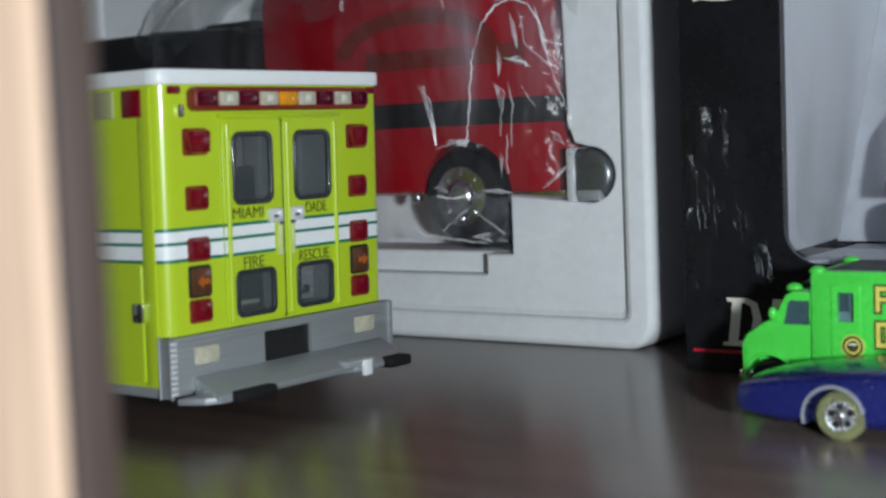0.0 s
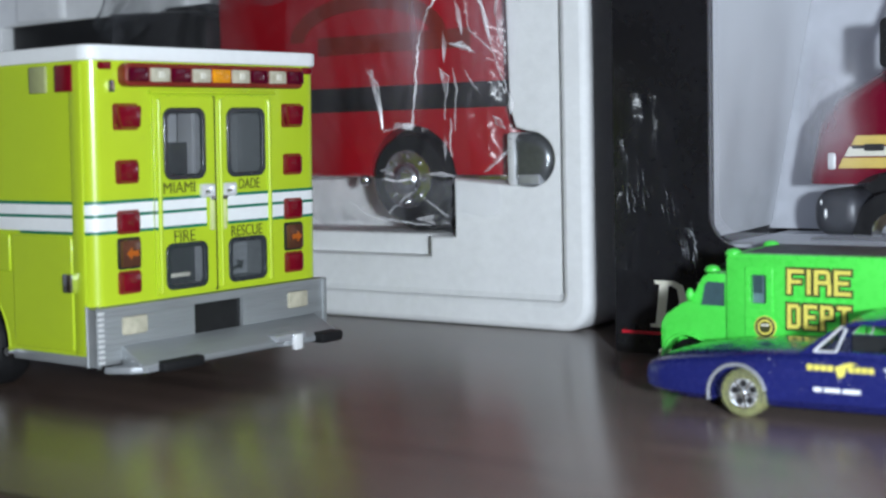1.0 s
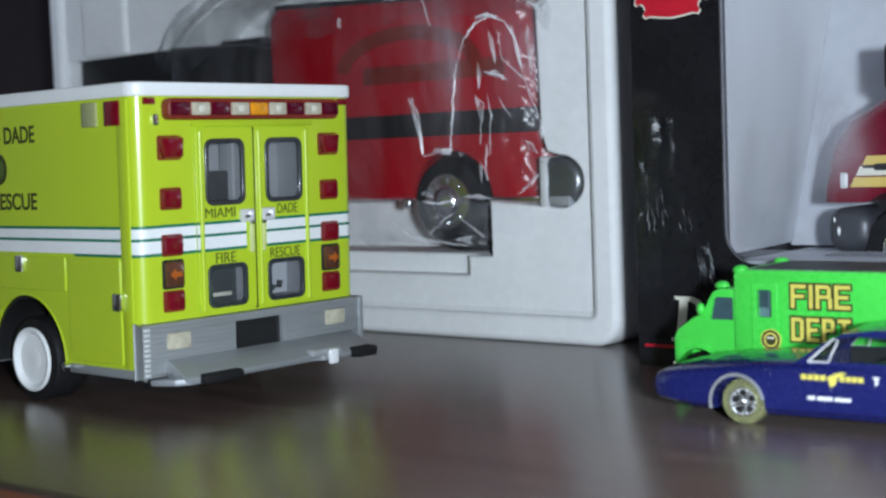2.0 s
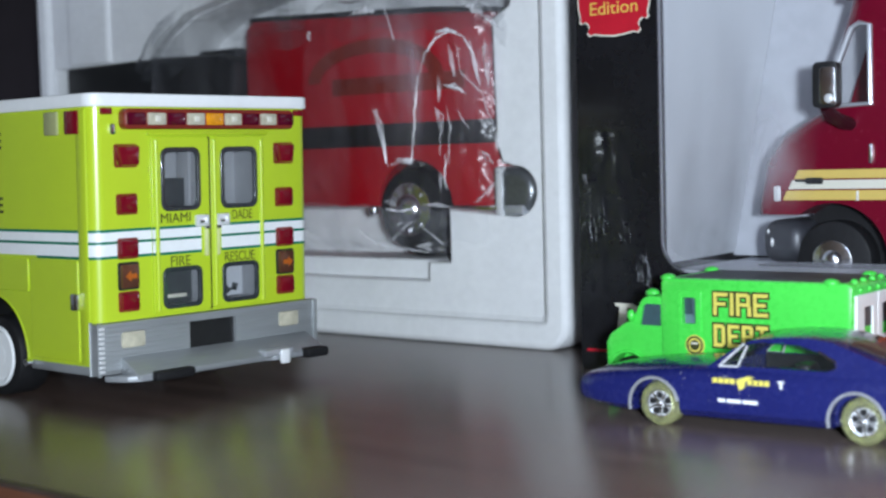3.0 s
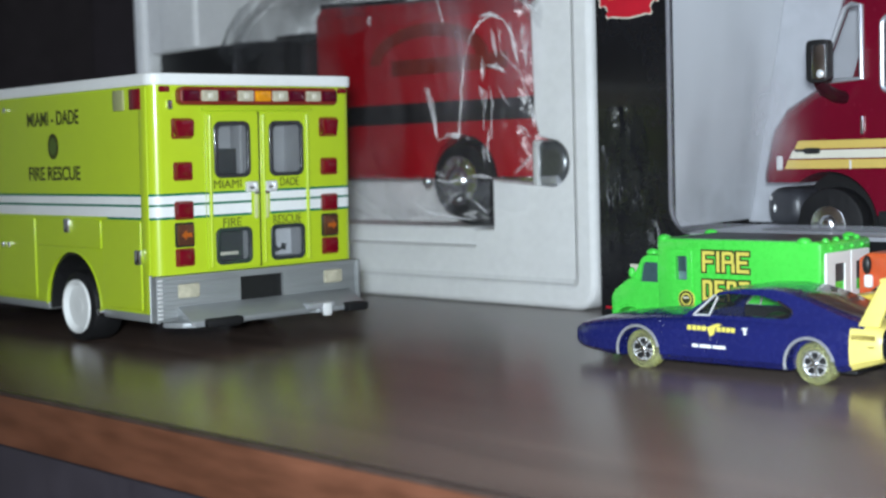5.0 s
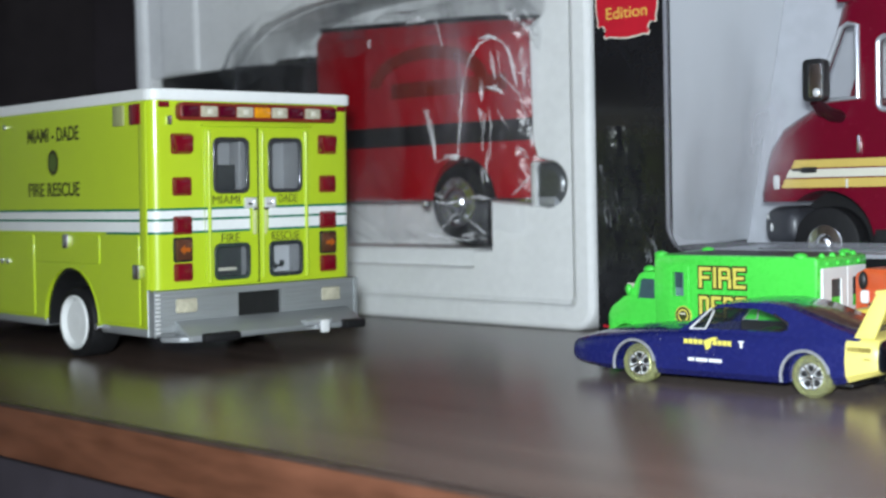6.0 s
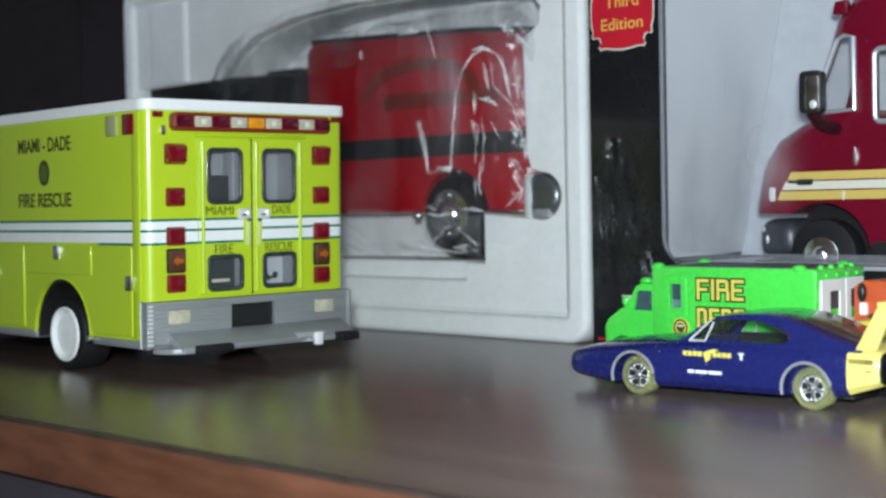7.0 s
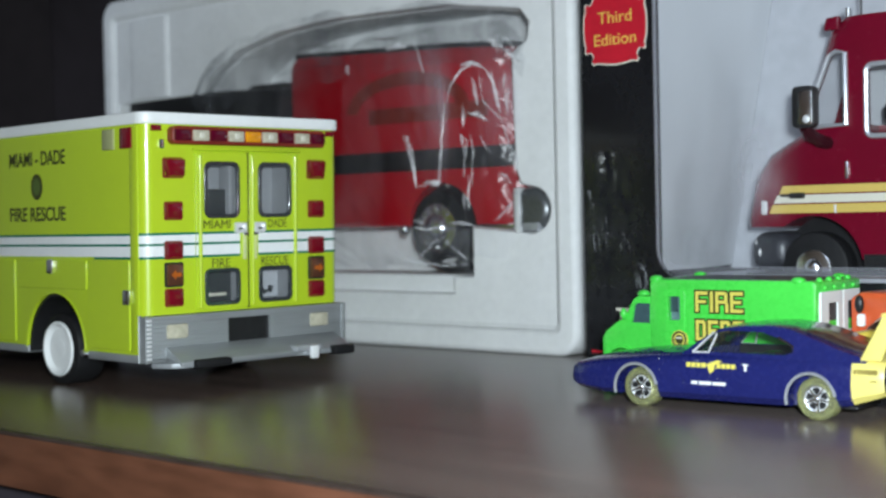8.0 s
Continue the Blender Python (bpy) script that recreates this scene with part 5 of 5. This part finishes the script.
def build_blue_car():
    c = thing("toy_muscle_car", "navy blue toy muscle car with yellow tail and rear wing", "toy car", mm(64.5, 113.3, 0, 0, 0, 2.6))
    st = [(-2.5, 9.8, 5.2, 8.9, 0.15), (-2.1, 11.2, 4.4, 9.5, 0.3), (-0.6, 12.2, 3.8, 10.1, 0.5), (3.0, 13.0, 3.3, 10.7, 1.0), (8, 13.6, 2.9, 11.4, 1.4), (14, 13.9, 2.8, 12.0, 1.6), (22, 14.1, 2.6, 13.0, 1.5), (32, 13.8, 2.6, 13.6, 1.2), (40, 13.7, 2.6, 14.0, 0.6),
          (52, 13.8, 2.6, 14.3, 0.5), (60, 14.1, 2.7, 14.8, 0.5), (68, 14.2, 2.9, 14.9, 0.5), (74, 14.0, 3.6, 14.7, 0.5), (78.6, 13.7, 5.2, 14.4, 0.4), (82.0, 13.2, 6.2, 14.0, 0.3), (82.9, 12.6, 7.0, 13.2, 0.2)]
    body = loft([car_ring(*s) for s in st])
    tools = [cyl((x, y, 4.7), 6.2, 9, "y", 32) for x in (18.8, 65.5) for y in (0.5, 27.5)]
    part("body", cut(body, *tools, box(35, 60, 2.6, 25.4, 9, 20)), NAVY, c)
    # greenhouse: hollow, with through side windows, screen and rear glass

    def cabin(d):
        ring = lambda x, zb, zt, wb, wt: [(x, 14 - wb + d, zb), (x, 14 - (wb + wt) / 2 + d, (zb * 0.45 + zt * 0.55)), (x, 14 - wt + d, zt - 0.35 - d * 0.4), (x, 14 - wt * 0.75, zt - d * 0.8), (x, 14, zt + 0.25 - d * 0.8), (x, 14 + wt * 0.75, zt - d * 0.8), (x, 14 + wt - d, zt - 0.35 - d * 0.4), (x, 14 + (wb + wt) / 2 - d, (zb * 0.45 + zt * 0.55)), (x, 14 + wb - d, zb)]
        b = 13.6 if d == 0 else 12.6
        return loft([ring(31.2, b, 14.3, 12.6, 11.8), ring(36.6, b, 18.2, 12.5, 10.8), ring(41.2, b, 20.5, 12.5, 10.2), ring(47, b, 21.3, 12.6, 10.1), ring(54, b, 21.5, 12.8, 10.2), ring(59, b, 20.9, 12.9, 10.5), ring(65, b, 18.9, 13.0, 10.9), ring(72, b, 16.5, 13.1, 11.5), ring(78.5, b, 14.8, 12.9, 12.2)])

    side = [(34.6, 14.5), (39.4, 19.0), (43, 19.7), (52.0, 19.6), (56.5, 18.4), (60.2, 16.6), (60.6, 15.2), (58.6, 14.6)]
    glass = cabin(0)
    shell = cut(glass, cabin(1.0), prism(side, -5, 40, "y"), prism([(31.8, 14.9), (34.8, 14.7), (40.4, 19.6), (39.4, 21.2)], 4.2, 23.8, "y"))
    part("roof", shell, NAVY, c)
    part("side_glass", prism(side, 2.75, 2.9, "y"), WINDOW_CLEAR, c, "clear side glass")
    part("rear_glass", prism([(62.0, 19.95), (65.5, 18.75), (72, 16.55), (76.2, 15.4), (76.4, 15.8), (72.2, 16.95), (65.7, 19.15), (62.2, 20.3)], 5.5, 22.5, "y", 0.1), GLASS_BROWN, c, "brown tinted rear glass")
    part("windscreen", prism([(32.6, 14.5), (40.2, 20.0), (40.5, 19.7), (33.0, 14.3)], 4.0, 24.0, "y"), WINDOW_CLEAR, c, "clear windscreen")
    for y in (2.0, 26.0):
        part("window_trim", tube([(34.2, y - (0.4 if y < 14 else -0.4), 14.3), (39.3, y + (1.2 if y < 14 else -1.2), 19.2), (40.2, y + (1.1 if y < 14 else -1.1), 18.8), (38.6, y - (0.4 if y < 14 else -0.4), 14.4), (34.2, y - (0.4 if y < 14 else -0.4), 14.3)], 0.27, 6), BRIGHT_TRIM, c, "bright quarter-light frame")
        part("window_trim", tube([(56.6, y + (0.6 if y < 14 else -0.6), 18.6), (60.4, y + (0.1 if y < 14 else -0.1), 16.7), (60.9, y - (0.1 if y < 14 else -0.1), 15.2), (59.2, y - (0.1 if y < 14 else -0.1), 14.5)], 0.25, 6), CHROME, c)
    part("seat", join(box(45, 49, 5, 12, 9, 13.6, 1.2), box(45, 49, 16, 23, 9, 13.6, 1.2)), BLACK, c, "black seats")
    part("door_lining", box(35.2, 60, 24.3, 25.3, 9, 14.4), BLACK, c, "black far door lining")
    part("parcel_shelf", box(58.6, 60.8, 3.6, 24.2, 9, 14.9, 0.3), BLACK, c, "black rear bulkhead")
    part("floor_pan", box(34.8, 60.2, 2.5, 25.5, 8.6, 9.4), BLACK, c)
    part("base_plate", box(12, 74, 7, 21, 2.0, 3.0, 0.4), BLACK, c)
    for x in (20.2, 67.0):
        for y in (0.0, 28.0):
            part("arch_trim", tube([(x - 1.5 + 6.1 * math.cos(t), y + (0.05 if y < 14 else -0.05), 4.7 + 6.1 * math.sin(t)) for t in [math.pi * (0.06 + 1.02 * i / 24) for i in range(25)]], 0.4, 6), SILVER_TRIM, c, "silver wheel-arch trim")
            small_wheel(c, x, y + (2.0 if y < 14 else -2.0), 5.0, 5.0, 4.0, -1 if y < 14 else 1, CLEAR_TYRE, CHROME, 5, 0.62, "clear yellow tyre")
    # yellow tail band and wing
    band = [car_ring(75.4, 14.1, 4.0, 14.72, 0.5), car_ring(78.8, 13.86, 5.1, 14.52, 0.42), car_ring(82.2, 13.36, 6.1, 14.12, 0.32), car_ring(82.7, 13.1, 6.5, 13.7, 0.3)]
    part("tail_band", loft(band), WING_YELLOW, c, "pale yellow band round the tail")
    part("tail_panel", loft([car_ring(82.3, 13.05, 6.5, 13.7, 0.3), car_ring(83.1, 12.95, 6.6, 13.6, 0.3), car_ring(83.5, 12.4, 7.0, 13.2, 0.2)]), DARK_BODY, c, "dark rear panel")
    for y0, y1 in ((1.0, 2.4), (25.6, 27.0)):
        part("wing_strut", prism([(77.0, 14.2), (82.0, 14.2), (86.2, 24.6), (82.6, 24.6)], y0, y1, "y", 0.3), WING_YELLOW, c, "yellow wing strut")
    part("wing_blade", prism([(82.2, 24.2), (87.4, 24.9), (87.6, 25.5), (82.4, 25.1)], 0.8, 27.2, "y", 0.2), WING_YELLOW, c, "yellow wing blade")
    y = 0.12
    for k in range(7):
        part("tail_mark", box(75.9 + 0.82 * k, 76.5 + 0.82 * k, y - 0.1, y + 0.5, 11.2, 12.3, 0.05, 1), PRINT_SOFT, c, "small brown printed bar")
    part("tail_mark", box(79.6, 81.2, y + 0.1, y + 0.5, 9.5, 9.9, 0.05, 1), PRINT_SOFT, c, "small brown printed bar")
    # door printing
    for x0, w, h in ((33.2, 1.15, 1.2), (34.6, 1.1, 1.2), (35.95, 1.1, 1.2), (37.3, 1.15, 1.2), (41.4, 1.1, 1.2), (42.75, 1.0, 1.2), (44.0, 1.05, 1.2), (45.3, 1.05, 1.2)):
        part("yellow_mark", box(x0, x0 + w, 0.1, 0.5, 10.7, 10.7 + h, 0.1, 1), SIGN_YELLOW, c, "yellow printed bar")
    part("yellow_flash", prism([(38.8, 11.6), (41.6, 12.7), (43.0, 12.5), (41.0, 11.5), (40.6, 10.0), (39.6, 9.4)], 0.08, 0.5, "y"), SIGN_YELLOW, c, "yellow printed flash")
    for x0, x1 in ((34.6, 36.2), (36.7, 39.9), (40.4, 43.8)):
        part("white_mark", box(x0, x1, -0.02, 0.4, 6.6, 7.4), WHITE, c, "small white printed bar")
    part("white_mark", prism([(48.2, 12.1), (49.9, 12.1), (49.3, 11.4), (49.3, 10.4), (48.8, 10.4), (48.8, 11.4)], 0.12, 0.5, "y"), WHITE, c, "small white printed mark")
    for i in range(14):
        x, z = random.uniform(18, 48), random.uniform(6, 13)
        part("paint_chip", ball((x, 0.22, z), random.uniform(0.05, 0.11), 1, 0.4, 1, 6), WHITE, c)


build_blue_car()


def build_black_car():
    c = thing("toy_car", "black toy car with chrome nose and pink wheels", "toy car", mm(151.0, 112.4, 0, 0, 0, 2.6))
    st = [(0.4, 8.0, 6.8, 11.0, 0.2), (2, 10.5, 4.5, 12.4, 0.5), (8, 11.6, 3.4, 13.6, 0.8), (18, 12.2, 3, 15.4, 1), (28, 12.6, 3, 16.4, 1), (58, 12.8, 3, 16.6, 1), (72, 12.2, 4.5, 15.6, 0.8), (75, 11, 6, 14, 0.4)]
    part("body", cut(loft([car_ring(*s) for s in st]), cyl((9.0, 1, 5.4), 6.2, 10, "y", 30), cyl((60.0, 1, 5.4), 6.2, 10, "y", 30)), DARK_BODY, c)
    part("cabin", loft([car_ring(26, 11.4, 15, 16, 0.2), car_ring(34, 10.2, 15, 22, 0.5), car_ring(50, 10.2, 15, 22, 0.5), car_ring(62, 11, 15, 16.4, 0.2)]), GLASS_BROWN, c)
    part("grille", box(-0.6, 1.4, 6.0, 22.0, 7.2, 10.6, 0.6), CHROME, c, "chrome grille")
    part("bumper", tube([(3.0, 1.8, 6.4), (0.2, 4.0, 6.0), (-0.8, 9, 5.8), (-0.8, 19, 5.8), (0.2, 24, 6.0)], 0.9, 8), CHROME, c, "chrome bumper")
    part("headlamp", ball((1.2, 5.0, 11.0), 1.5), CHROME, c)
    part("headlamp", ball((1.2, 23.0, 11.0), 1.5), CHROME, c)
    part("side_pipe", tube([(2.6, 2.2, 3.4), (4.2, 1.6, 2.2), (5.0, 1.4, 1.6)], 0.8, 8), CHROME, c)
    for x in (9.0, 60.0):
        for y, s in ((2.8, -1), (25.2, 1)):
            small_wheel(c, x, y, 5.4, 5.4, 4.2, s, RUBBER, PINK_CHROME, 5, 0.72, "black toy tyre")


build_black_car()


def build_yellow_car():
    c = thing("toy_coupe", "yellow toy coupe with a dark brown roof", "toy car", mm(119.0, 143.6, 0, 0, 0, 1.0))
    prof = [(0, 5), (0, 14), (3, 17.2), (12, 18.6), (17, 19.4), (68, 19.4), (70, 15), (70, 5)]
    part("body", cut(prism(prof, 0, 15, "y", 1.2), cyl((14, 0, 5.0), 5.8, 8, "y", 28), cyl((56, 0, 5.0), 5.8, 8, "y", 28)), YELLOW_BODY, c)
    part("roof", prism([(11, 19.0), (15, 21.6), (24, 23.2), (56, 23.0), (66, 19.2)], 0.8, 14.2, "y", 0.6), BROWN_ROOF, c, "dark brown roof")
    part("side_window", prism([(17, 19.6), (20, 21.8), (34, 21.9), (34, 19.6)], 0.5, 1.0, "y"), CREAM, c)
    for x in (14, 56):
        small_wheel(c, x, 2.2, 4.9, 4.9, 3.6, -1, RUBBER, CHROME, 5, 0.6, "black toy tyre")


build_yellow_car()


def build_orange_truck():
    c = thing("toy_truck", "orange toy truck with cream wheel arches", "toy truck", mm(118.0, 160.0, 0, 0, 0, 0))
    part("body", prism([(1, 6), (1, 25.6), (4, 27.2), (40, 26.2), (44, 34), (70, 34), (70, 6)], 0, 12.0, "y", 0.9), ORANGE, c)
    for x in (13, 56):
        part("fender", tube([(x + 6.6 * math.cos(t), -0.4, 13.6 + 6.6 * math.sin(t)) for t in [math.pi * i / 16 for i in range(17)]], 1.4, 8), CREAM, c, "cream wheel arch")
        small_wheel(c, x, -0.2, 5.4, 5.4, 3.4, -1, RUBBER, CHROME, 5, 0.6, "black toy tyre")
    part("lamp_housing", ball((3.6, -0.2, 24.0), 1.6, 0.8, 0.6, 1.5, 12), BLACK, c)
    part("lamp", box(3.2, 5.4, -1.4, 0.2, 18.2, 21.6, 0.6), WHITE, c, "white lamp")


build_orange_truck()
